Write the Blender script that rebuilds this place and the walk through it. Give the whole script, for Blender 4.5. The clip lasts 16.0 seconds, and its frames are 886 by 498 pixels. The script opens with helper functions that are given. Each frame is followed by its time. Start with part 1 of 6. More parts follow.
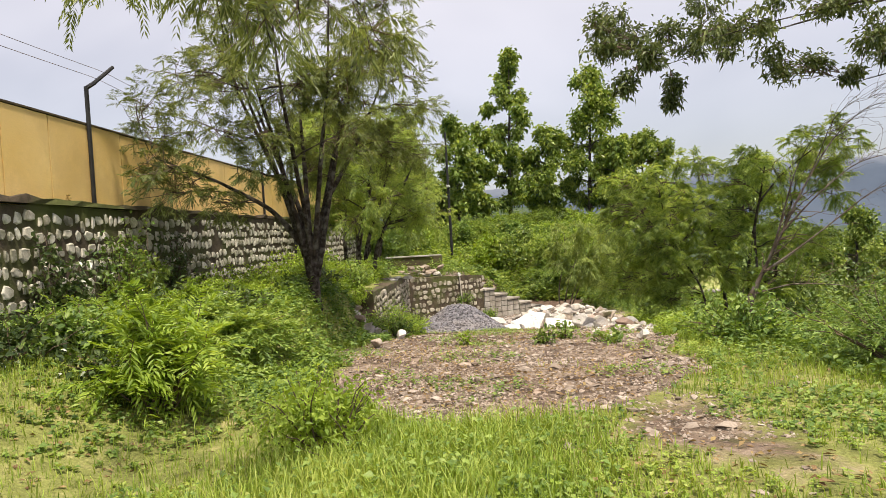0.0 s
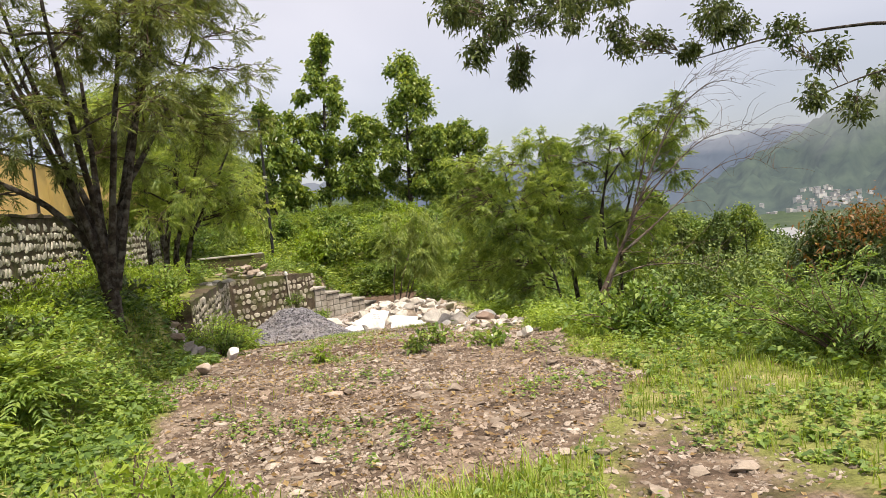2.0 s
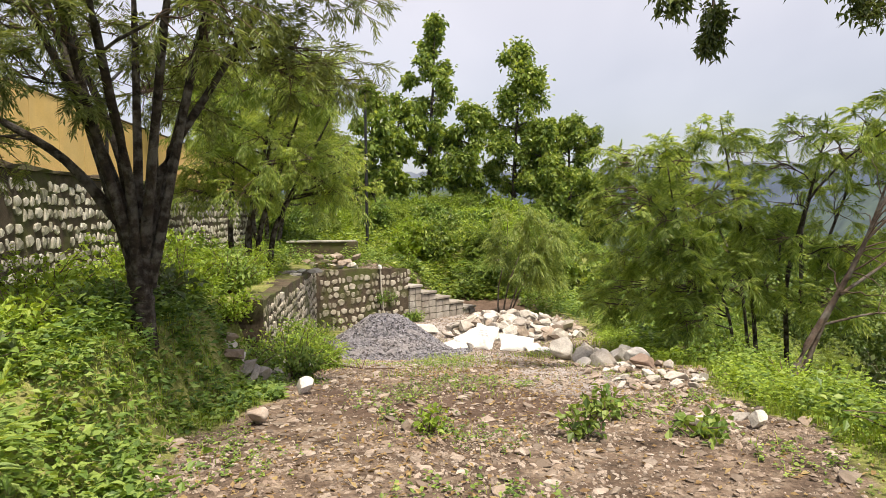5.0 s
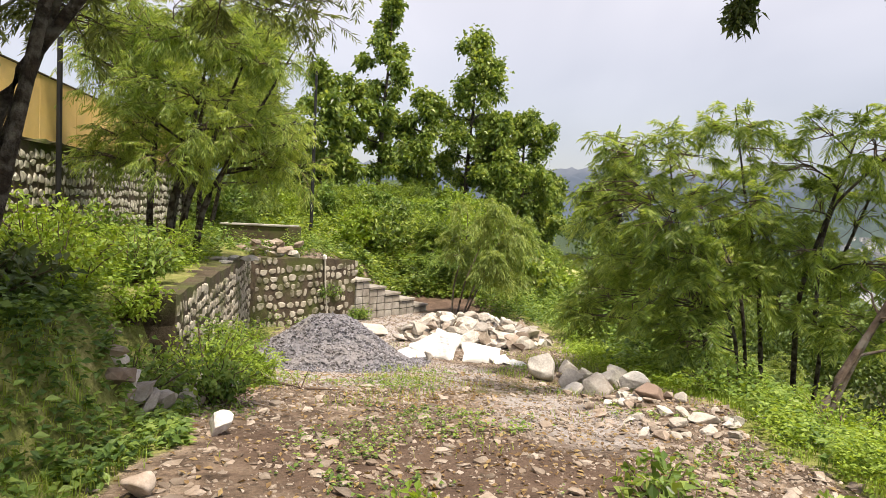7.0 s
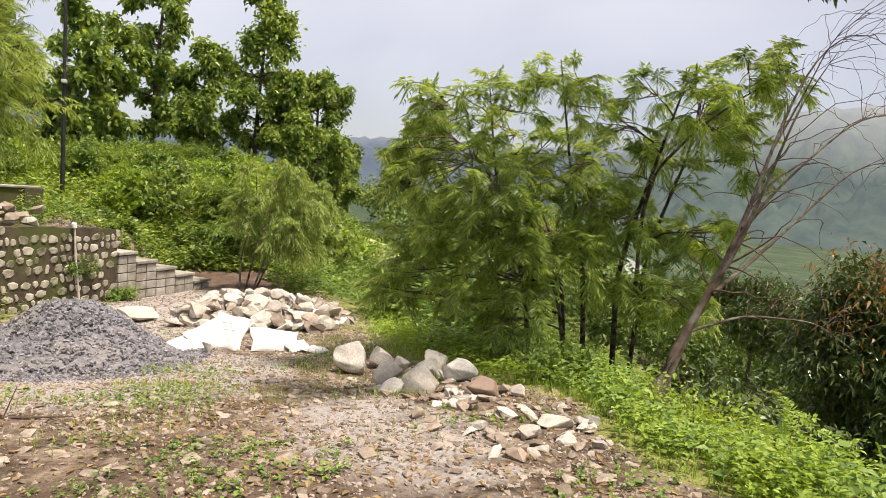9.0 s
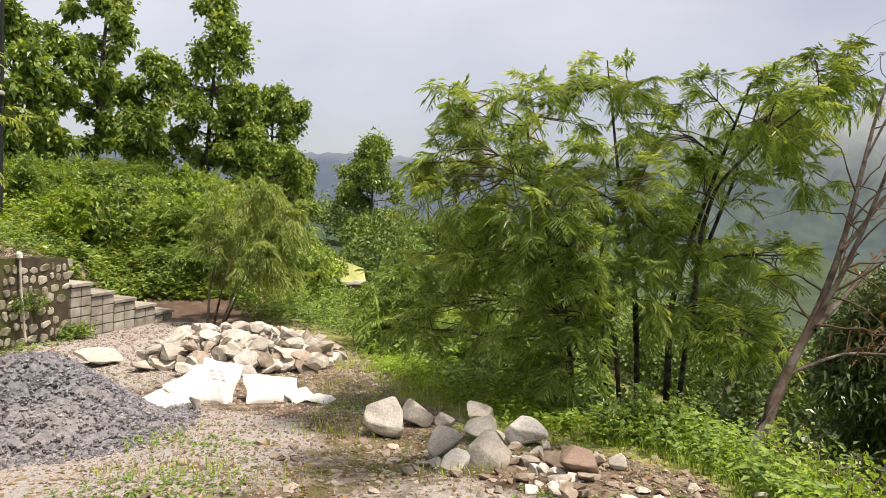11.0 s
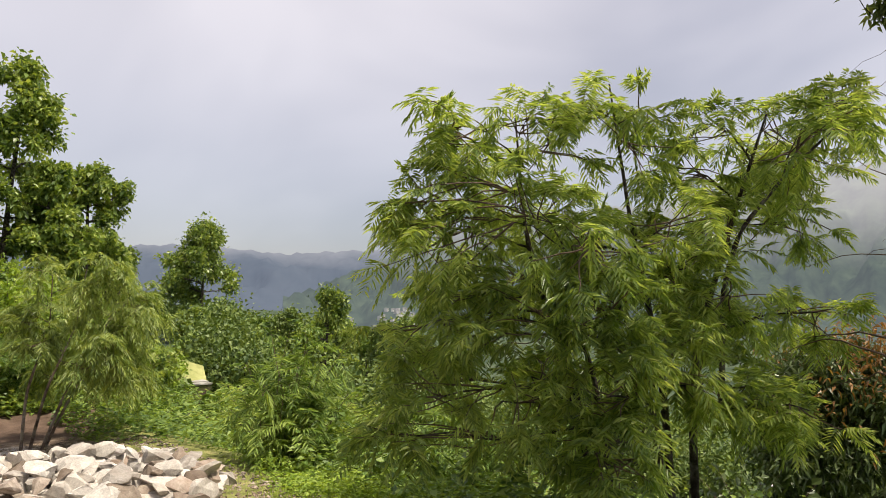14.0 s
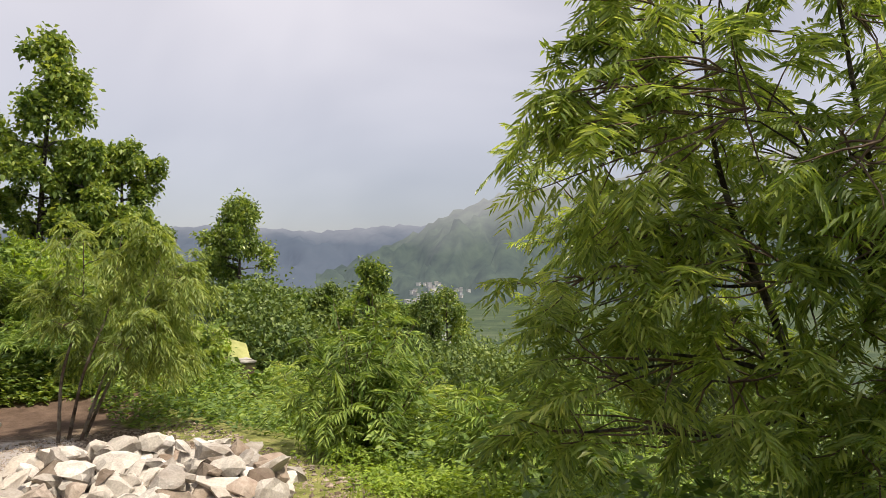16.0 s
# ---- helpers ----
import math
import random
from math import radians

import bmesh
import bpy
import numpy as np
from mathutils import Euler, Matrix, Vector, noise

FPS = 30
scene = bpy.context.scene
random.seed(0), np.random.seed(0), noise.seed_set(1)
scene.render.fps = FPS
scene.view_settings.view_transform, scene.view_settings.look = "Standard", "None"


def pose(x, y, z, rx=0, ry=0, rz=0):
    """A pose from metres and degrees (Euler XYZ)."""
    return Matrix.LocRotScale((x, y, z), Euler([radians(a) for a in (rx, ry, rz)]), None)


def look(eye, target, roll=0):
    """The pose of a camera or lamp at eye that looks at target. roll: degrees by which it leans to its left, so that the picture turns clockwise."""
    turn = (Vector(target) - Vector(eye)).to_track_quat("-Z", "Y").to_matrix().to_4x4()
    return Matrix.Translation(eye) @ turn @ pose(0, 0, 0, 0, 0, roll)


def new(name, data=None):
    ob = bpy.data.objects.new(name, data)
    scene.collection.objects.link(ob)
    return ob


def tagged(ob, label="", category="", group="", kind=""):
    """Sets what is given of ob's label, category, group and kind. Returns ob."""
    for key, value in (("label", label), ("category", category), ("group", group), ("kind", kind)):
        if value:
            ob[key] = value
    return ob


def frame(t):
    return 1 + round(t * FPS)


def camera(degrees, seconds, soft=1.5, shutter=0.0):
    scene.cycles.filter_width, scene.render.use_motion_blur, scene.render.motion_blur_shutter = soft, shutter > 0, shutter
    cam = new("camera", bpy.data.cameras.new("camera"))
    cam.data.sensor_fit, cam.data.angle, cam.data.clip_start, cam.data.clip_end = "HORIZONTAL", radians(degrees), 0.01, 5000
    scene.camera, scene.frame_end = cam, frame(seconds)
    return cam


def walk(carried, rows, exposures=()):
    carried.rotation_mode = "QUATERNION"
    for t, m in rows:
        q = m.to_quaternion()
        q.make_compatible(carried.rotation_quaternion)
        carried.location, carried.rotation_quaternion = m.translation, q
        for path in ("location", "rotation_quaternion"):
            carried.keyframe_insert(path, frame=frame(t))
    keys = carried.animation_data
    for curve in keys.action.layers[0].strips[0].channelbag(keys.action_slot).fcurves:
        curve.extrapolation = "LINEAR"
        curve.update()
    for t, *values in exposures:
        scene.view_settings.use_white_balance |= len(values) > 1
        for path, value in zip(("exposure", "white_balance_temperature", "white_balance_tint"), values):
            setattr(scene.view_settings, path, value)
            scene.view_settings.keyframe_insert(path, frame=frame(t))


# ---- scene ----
cam = camera(66.3, 16.0, soft=0.45)
PATH = [
    (0, (1.661, -2.405, 1.795), (1.37, -0.427, 1.746), -3.4),
    (0.5, (1.47, -1.942, 1.796), (1.439, 0.058, 1.773), -2.1),
    (1, (1.225, -1.525, 1.806), (1.241, 0.475, 1.791), -2.0),
    (1.5, (1.038, -1.113, 1.804), (1.306, 0.86, 1.612), -5.0),
    (2, (0.996, -0.599, 1.777), (1.244, 1.382, 1.666), -5.5),
    (2.5, (0.914, -0.049, 1.746), (1.11, 1.94, 1.677), -4.7),
    (3, (0.876, 0.438, 1.766), (1.07, 2.421, 1.597), -5.4),
    (3.5, (0.88, 1.078, 1.752), (0.96, 3.076, 1.701), -4.3),
    (4, (0.77, 1.635, 1.766), (0.905, 3.62, 1.568), -2.1),
    (4.2, (0.737, 1.834, 1.791), (0.795, 3.826, 1.62), -3.4),
    (6.3, (0.203, 3.816, 1.83), (0.134, 5.813, 1.737), 2.5),
    (6.5, (0.178, 4.034, 1.783), (0.144, 6.026, 1.608), 0.5),
    (7, (0.238, 4.559, 1.722), (0.393, 6.549, 1.593), 2.8),
    (7.5, (0.365, 4.97, 1.646), (0.671, 6.94, 1.486), 5.0),
    (8, (0.419, 5.45, 1.612), (0.939, 7.357, 1.307), 4.7),
    (8.5, (0.496, 5.877, 1.583), (1.026, 7.78, 1.274), 5.5),
    (9, (0.455, 6.289, 1.586), (1.2, 8.136, 1.401), 4.0),
    (9.2, (0.355, 6.435, 1.585), (1.117, 8.267, 1.336), 4.6),
    (11.3, (-0.029, 8.17, 1.593), (0.914, 9.933, 1.527), 2.4),
    (11.5, (-0.091, 8.325, 1.573), (0.939, 10.039, 1.605), 2.5),
    (12, (-0.141, 8.85, 1.555), (0.964, 10.516, 1.585), 0.2),
    (12.5, (-0.189, 9.324, 1.499), (0.88, 11.007, 1.661), 1.5),
    (13, (-0.25, 9.768, 1.392), (0.92, 11.382, 1.565), 2.2),
    (13.5, (-0.248, 10.141, 1.32), (0.991, 11.705, 1.46), 1.7),
    (14, (-0.141, 10.554, 1.253), (1.149, 12.075, 1.401), 1.3),
    (14.5, (-0.091, 10.943, 1.218), (1.234, 12.441, 1.224), 1.1),
    (15, (0.096, 11.404, 1.176), (1.282, 13.01, 1.286), 0.4),
    (15.5, (0.171, 11.906, 1.105), (1.419, 13.462, 1.237), 2.0),
    (16, (0.349, 12.476, 1.044), (1.574, 14.056, 1.113), -0.3),
]
walk(cam, [(t, look(eye, target, roll)) for t, eye, target, roll in PATH],
     exposures=[(0, 0.32, 6900, 13), (4, 0.32, 6900, 13), (6.5, 0.42, 6900, 13), (8, 0.32, 6900, 13), (9, 0.36, 6900, 13), (11.5, 0.2, 6900, 13), (12.5, -0.14, 6900, 13), (13.5, 0.08, 6900, 13), (14.5, 0.18, 6900, 13), (16, 0.14, 6900, 13)])

# ---- light ----
SUN_TO = Vector((0.22, -0.34, 1.0)).normalized()
world = bpy.data.worlds.new("sky")
scene.world = world
world.use_nodes = True
wn, wl = world.node_tree.nodes, world.node_tree.links
wn.clear()
w_out = wn.new("ShaderNodeOutputWorld")
w_sky = wn.new("ShaderNodeTexSky")
w_sky.sky_type = "NISHITA"
w_sky.sun_disc = False
w_sky.sun_elevation = math.asin(SUN_TO.z)
w_sky.sun_rotation = math.atan2(SUN_TO.x, SUN_TO.y)
w_bg1 = wn.new("ShaderNodeBackground")
w_bg1.inputs["Strength"].default_value = 0.05
wl.new(w_sky.outputs[0], w_bg1.inputs["Color"])
w_tc = wn.new("ShaderNodeTexCoord")
w_map = wn.new("ShaderNodeMapping")
w_map.inputs["Scale"].default_value = (1.0, 1.0, 1.7)
wl.new(w_tc.outputs["Generated"], w_map.inputs["Vector"])
w_noise = wn.new("ShaderNodeTexNoise")
w_noise.inputs["Scale"].default_value = 1.7
w_noise.inputs["Detail"].default_value = 3.5
w_noise.inputs["Roughness"].default_value = 0.52
w_noise.inputs["Distortion"].default_value = 0.5
wl.new(w_map.outputs[0], w_noise.inputs["Vector"])
w_ramp = wn.new("ShaderNodeValToRGB")
w_ramp.color_ramp.elements[0].position = 0.28
w_ramp.color_ramp.elements[0].color = (0.34, 0.33, 0.36, 1)
w_ramp.color_ramp.elements[1].position = 0.68
w_ramp.color_ramp.elements[1].color = (0.60, 0.575, 0.59, 1)
wl.new(w_noise.outputs["Fac"], w_ramp.inputs["Fac"])
w_sep = wn.new("ShaderNodeSeparateXYZ")
wl.new(w_tc.outputs["Generated"], w_sep.inputs[0])
w_hz = wn.new("ShaderNodeValToRGB")
w_hz.color_ramp.elements[0].position = 0.0
w_hz.color_ramp.elements[0].color = (0.50, 0.53, 0.60, 1)
w_hz.color_ramp.elements[1].position = 0.42
w_hz.color_ramp.elements[1].color = (1.1, 1.1, 1.1, 1)
wl.new(w_sep.outputs["Z"], w_hz.inputs["Fac"])
w_mul = wn.new("ShaderNodeMixRGB")
w_mul.blend_type = "MULTIPLY"
w_mul.inputs["Fac"].default_value = 1.0
wl.new(w_ramp.outputs[0], w_mul.inputs["Color1"])
wl.new(w_hz.outputs[0], w_mul.inputs["Color2"])
w_bg2 = wn.new("ShaderNodeBackground")
w_bg2.inputs["Strength"].default_value = 1.0
wl.new(w_mul.outputs[0], w_bg2.inputs["Color"])
w_add = wn.new("ShaderNodeAddShader")
wl.new(w_bg1.outputs[0], w_add.inputs[0])
wl.new(w_bg2.outputs[0], w_add.inputs[1])
wl.new(w_add.outputs[0], w_out.inputs["Surface"])
sun = new("sun", bpy.data.lights.new("sun", "SUN"))
sun.data.energy, sun.data.angle, sun.data.color = 4.9, radians(5), (1.0, 0.93, 0.80)
sun.matrix_world = look(SUN_TO * 60, (0, 0, 0))


# ---- materials ----
def ramp_node(nt, stops):
    n = nt.nodes.new("ShaderNodeValToRGB")
    els = n.color_ramp.elements
    while len(els) < len(stops):
        els.new(0.5)
    for e, (p, c) in zip(els, stops):
        e.position, e.color = p, (*c, 1)
    return n


def noise_node(nt, vec, scale, detail=4, rough=0.55):
    n = nt.nodes.new("ShaderNodeTexNoise")
    n.inputs["Scale"].default_value, n.inputs["Detail"].default_value, n.inputs["Roughness"].default_value = scale, detail, rough
    nt.links.new(vec, n.inputs["Vector"])
    return n.outputs["Fac"]


def mix_node(nt, fac, a, b, mode="MIX"):
    n = nt.nodes.new("ShaderNodeMixRGB")
    n.blend_type = mode
    for sock, v in zip(n.inputs, (fac, a, b)):
        if hasattr(v, "default_value") or hasattr(v, "is_linked"):
            nt.links.new(v, sock)
        elif isinstance(v, tuple):
            sock.default_value = (*v, 1)
        else:
            sock.default_value = v
    return n.outputs[0]


def start_mat(name):
    m = bpy.data.materials.new(name)
    m.use_nodes = True
    nt = m.node_tree
    bsdf = nt.nodes["Principled BSDF"]
    geo = nt.nodes.new("ShaderNodeNewGeometry")
    return m, nt, bsdf, geo


def surface(name, c1, c2, scale=6.0, fine=60.0, rough=0.85, bump=0.4, stain=None, stain_scale=1.2, stain_amount=0.5, vary=0.0, metal=0.0, depth=0.01):
    """A mineral, wood or paint surface: two tones, fine grain, stains and relief."""
    m, nt, bsdf, geo = start_mat(name)
    pos = geo.outputs["Position"]
    big = noise_node(nt, pos, scale, 5)
    col = ramp_node(nt, [(0.32, c1), (0.68, c2)])
    nt.links.new(big, col.inputs["Fac"])
    out = col.outputs[0]
    grain = noise_node(nt, pos, fine, 4, 0.65)
    g = ramp_node(nt, [(0.25, (0.72, 0.72, 0.72)), (0.75, (1.2, 1.2, 1.2))])
    nt.links.new(grain, g.inputs["Fac"])
    out = mix_node(nt, 0.8, out, g.outputs[0], "MULTIPLY")
    if stain:
        st = noise_node(nt, pos, stain_scale, 6, 0.62)
        sr = ramp_node(nt, [(0.46, (0, 0, 0)), (0.62, (stain_amount,) * 3)])
        nt.links.new(st, sr.inputs["Fac"])
        out = mix_node(nt, sr.outputs[0], out, stain)
    if vary:
        info = nt.nodes.new("ShaderNodeObjectInfo")
        isl = nt.nodes.new("ShaderNodeMath")
        isl.operation = "ADD"
        nt.links.new(info.outputs["Random"], isl.inputs[0])
        nt.links.new(geo.outputs["Random Per Island"], isl.inputs[1])
        fr = nt.nodes.new("ShaderNodeMath")
        fr.operation = "FRACT"
        nt.links.new(isl.outputs[0], fr.inputs[0])
        vr = ramp_node(nt, [(0.0, (1 - vary, 1 - vary * 1.05, 1 - vary * 1.1)), (0.5, (1, 0.98, 0.94)), (1.0, (1 + vary * 0.6, 1 + vary * 0.6, 1 + vary * 0.62))])
        nt.links.new(fr.outputs[0], vr.inputs["Fac"])
        out = mix_node(nt, 1.0, out, vr.outputs[0], "MULTIPLY")
    nt.links.new(out, bsdf.inputs["Base Color"])
    bsdf.inputs["Roughness"].default_value = rough
    bsdf.inputs["Metallic"].default_value = metal
    bsdf.inputs["Specular IOR Level"].default_value = 0.3
    if bump:
        bp = nt.nodes.new("ShaderNodeBump")
        bp.inputs["Strength"].default_value, bp.inputs["Distance"].default_value = bump, depth
        nt.links.new(grain, bp.inputs["Height"])
        nt.links.new(bp.outputs[0], bsdf.inputs["Normal"])
    return m


def leaf_mat(name, dark, mid, light, rough=0.45, through_part=0.35, patch=0.6):
    """Leaves: each leaf its own tone, patches of tone over the plant, light through the blade."""
    m, nt, bsdf, geo = start_mat(name)
    r = ramp_node(nt, [(0.0, dark), (0.5, mid), (1.0, light)])
    pn = noise_node(nt, geo.outputs["Position"], patch, 3)
    mx = nt.nodes.new("ShaderNodeMath")
    mx.operation = "MULTIPLY_ADD"
    nt.links.new(pn, mx.inputs[0])
    mx.inputs[1].default_value = 1.3
    mx.inputs[2].default_value = -0.55
    ad = nt.nodes.new("ShaderNodeMath")
    ad.operation = "MULTIPLY_ADD"
    nt.links.new(geo.outputs["Random Per Island"], ad.inputs[0])
    ad.inputs[1].default_value = 0.8
    nt.links.new(mx.outputs[0], ad.inputs[2])
    nt.links.new(ad.outputs[0], r.inputs["Fac"])
    nt.links.new(r.outputs[0], bsdf.inputs["Base Color"])
    bsdf.inputs["Roughness"].default_value = rough
    bsdf.inputs["Specular IOR Level"].default_value = 0.35
    tr = nt.nodes.new("ShaderNodeBsdfTranslucent")
    warm = mix_node(nt, 1.0, r.outputs[0], (1.45, 1.33, 0.5), "MULTIPLY")
    nt.links.new(warm, tr.inputs["Color"])
    ms = nt.nodes.new("ShaderNodeMixShader")
    ms.inputs[0].default_value = through_part
    nt.links.new(bsdf.outputs[0], ms.inputs[1])
    nt.links.new(tr.outputs[0], ms.inputs[2])
    nt.links.new(ms.outputs[0], nt.nodes["Material Output"].inputs["Surface"])
    return m


M_FEATHER = leaf_mat("feathery_leaf", (0.12, 0.195, 0.062), (0.28, 0.38, 0.123), (0.50, 0.58, 0.218), 0.3, 0.58)
M_LACY = leaf_mat("lacy_leaf", (0.085, 0.115, 0.045), (0.18, 0.225, 0.085), (0.32, 0.37, 0.15), 0.45, 0.42)
M_WEEP = leaf_mat("weeping_leaf", (0.11, 0.17, 0.05), (0.24, 0.32, 0.095), (0.41, 0.48, 0.165), 0.4, 0.45)
M_BROAD = leaf_mat("broad_leaf", (0.05, 0.095, 0.025), (0.19, 0.28, 0.065), (0.45, 0.53, 0.16), 0.36, 0.4)
M_OVER = leaf_mat("overhanging_leaf", (0.05, 0.075, 0.025), (0.10, 0.135, 0.045), (0.22, 0.26, 0.10), 0.4, 0.22)
M_WEED = leaf_mat("weed_leaf", (0.07, 0.135, 0.032), (0.17, 0.27, 0.06), (0.34, 0.44, 0.11), 0.5, 0.35, 0.5)
M_LIME = leaf_mat("lime_weed_leaf", (0.12, 0.20, 0.025), (0.245, 0.36, 0.05), (0.39, 0.50, 0.09), 0.5, 0.4, 0.7)
M_GRASS = leaf_mat("grass_blade", (0.15, 0.23, 0.035), (0.27, 0.38, 0.06), (0.42, 0.47, 0.12), 0.5, 0.35, 0.9)
M_HILL = leaf_mat("hillside_leaf", (0.05, 0.095, 0.02), (0.15, 0.235, 0.04), (0.36, 0.45, 0.07), 0.5, 0.3, 0.3)
M_WOODS = leaf_mat("woodland_leaf", (0.045, 0.085, 0.025), (0.12, 0.185, 0.045), (0.25, 0.32, 0.09), 0.5, 0.25, 0.12)
M_DARKLEAF = leaf_mat("dark_glossy_leaf", (0.03, 0.055, 0.018), (0.075, 0.115, 0.035), (0.15, 0.19, 0.07), 0.3, 0.2)
M_RUST = leaf_mat("rusty_young_leaf", (0.16, 0.08, 0.03), (0.28, 0.14, 0.05), (0.34, 0.22, 0.08), 0.4, 0.3)
M_DRY = leaf_mat("dry_leaf", (0.12, 0.07, 0.03), (0.26, 0.17, 0.08), (0.38, 0.29, 0.13), 0.7, 0.15, 2.0)
M_BARK = surface("dark_bark", (0.018, 0.014, 0.011), (0.075, 0.056, 0.043), 14, 55, 0.95, 1.0, (0.30, 0.28, 0.25), 8.0, 0.42, depth=0.04)
M_BARK2 = surface("pale_bark", (0.05, 0.035, 0.028), (0.17, 0.125, 0.095), 9, 60, 0.95, 0.9, (0.26, 0.24, 0.21), 5.0, 0.6)
M_TWIG = surface("twig_bark", (0.09, 0.06, 0.045), (0.17, 0.12, 0.09), 12, 80, 0.9, 0.3)
M_YELLOW = surface("yellow_wall_paint", (0.78, 0.53, 0.19), (0.84, 0.60, 0.25), 1.6, 70, 0.8, 0.15, (0.55, 0.38, 0.16), 0.9, 0.4)
M_SEAM = surface("dark_joint", (0.07, 0.05, 0.03), (0.12, 0.09, 0.05), 10, 60)
M_MORTAR = surface("mossy_mortar", (0.06, 0.046, 0.032), (0.12, 0.092, 0.064), 5, 50, 0.95, 0.8, (0.085, 0.10, 0.028), 1.1, 0.9, depth=0.02)
M_WSTONE = surface("pale_wall_stone", (0.46, 0.44, 0.38), (0.66, 0.63, 0.56), 7, 45, 0.85, 0.5, (0.13, 0.13, 0.07), 3.0, 0.7, vary=0.35)
M_TSTONE = surface("terrace_wall_stone", (0.34, 0.31, 0.25), (0.54, 0.50, 0.43), 7, 45, 0.85, 0.5, (0.11, 0.115, 0.05), 2.2, 0.85, vary=0.4)
M_RUBBLE = surface("quarried_stone", (0.40, 0.375, 0.345), (0.66, 0.63, 0.585), 5, 40, 0.85, 0.8, (0.40, 0.33, 0.27), 2.2, 0.4, vary=0.34)
M_BROWNROCK = surface("brown_boulder", (0.24, 0.17, 0.13), (0.38, 0.28, 0.22), 5, 40, 0.85, 0.6, (0.16, 0.11, 0.09), 2.5, 0.6)
M_PEBBLE = surface("track_pebble", (0.23, 0.188, 0.152), (0.43, 0.37, 0.315), 9, 60, 0.9, 0.5, (0.24, 0.165, 0.115), 1.0, 0.5, vary=0.5)
M_GRAVEL = surface("blue_grey_gravel", (0.11, 0.11, 0.128), (0.29, 0.285, 0.32), 18, 80, 0.7, 0.8, (0.36, 0.33, 0.31), 1.5, 0.3, vary=0.6)
M_STEP = surface("stone_step", (0.30, 0.28, 0.25), (0.46, 0.43, 0.39), 6, 50, 0.9, 0.6, (0.16, 0.13, 0.10), 2.0, 0.5, vary=0.2)
M_SLAB = surface("concrete_slab", (0.33, 0.31, 0.28), (0.48, 0.46, 0.42), 3, 60, 0.9, 0.5, (0.10, 0.10, 0.07), 1.6, 0.6)
M_SACK = surface("white_woven_sack", (0.74, 0.73, 0.70), (0.84, 0.83, 0.81), 5, 220, 0.6, 0.3, (0.50, 0.46, 0.40), 2.4, 0.35, depth=0.003)
M_PRINT = surface("faded_sack_print", (0.42, 0.42, 0.44), (0.55, 0.55, 0.55), 12, 120, 0.7, 0.1)
M_POLE = surface("black_painted_steel", (0.014, 0.014, 0.015), (0.03, 0.03, 0.03), 5, 60, 0.5, 0.1)
M_LAMP = surface("pale_lamp_housing", (0.5, 0.5, 0.48), (0.62, 0.62, 0.6), 5, 60, 0.5, 0.1)
M_PIPE = surface("weathered_pale_pipe", (0.42, 0.38, 0.33), (0.62, 0.57, 0.5), 8, 60, 0.6, 0.2)
M_MOSSROOF = surface("mossy_roof", (0.28, 0.30, 0.10), (0.42, 0.42, 0.17), 1.5, 30, 0.9, 0.3)
M_HOUSE = surface("whitewashed_house", (0.58, 0.58, 0.58), (0.74, 0.73, 0.71), 0.05, 2, 0.9, 0, vary=0.15)
M_ROOFS = surface("dull_roof", (0.34, 0.35, 0.40), (0.5, 0.48, 0.5), 0.05, 2, 0.9, 0, vary=0.3)
M_WATER = surface("pale_river_bed", (0.27, 0.28, 0.29), (0.35, 0.35, 0.34), 0.03, 1, 0.3, 0)


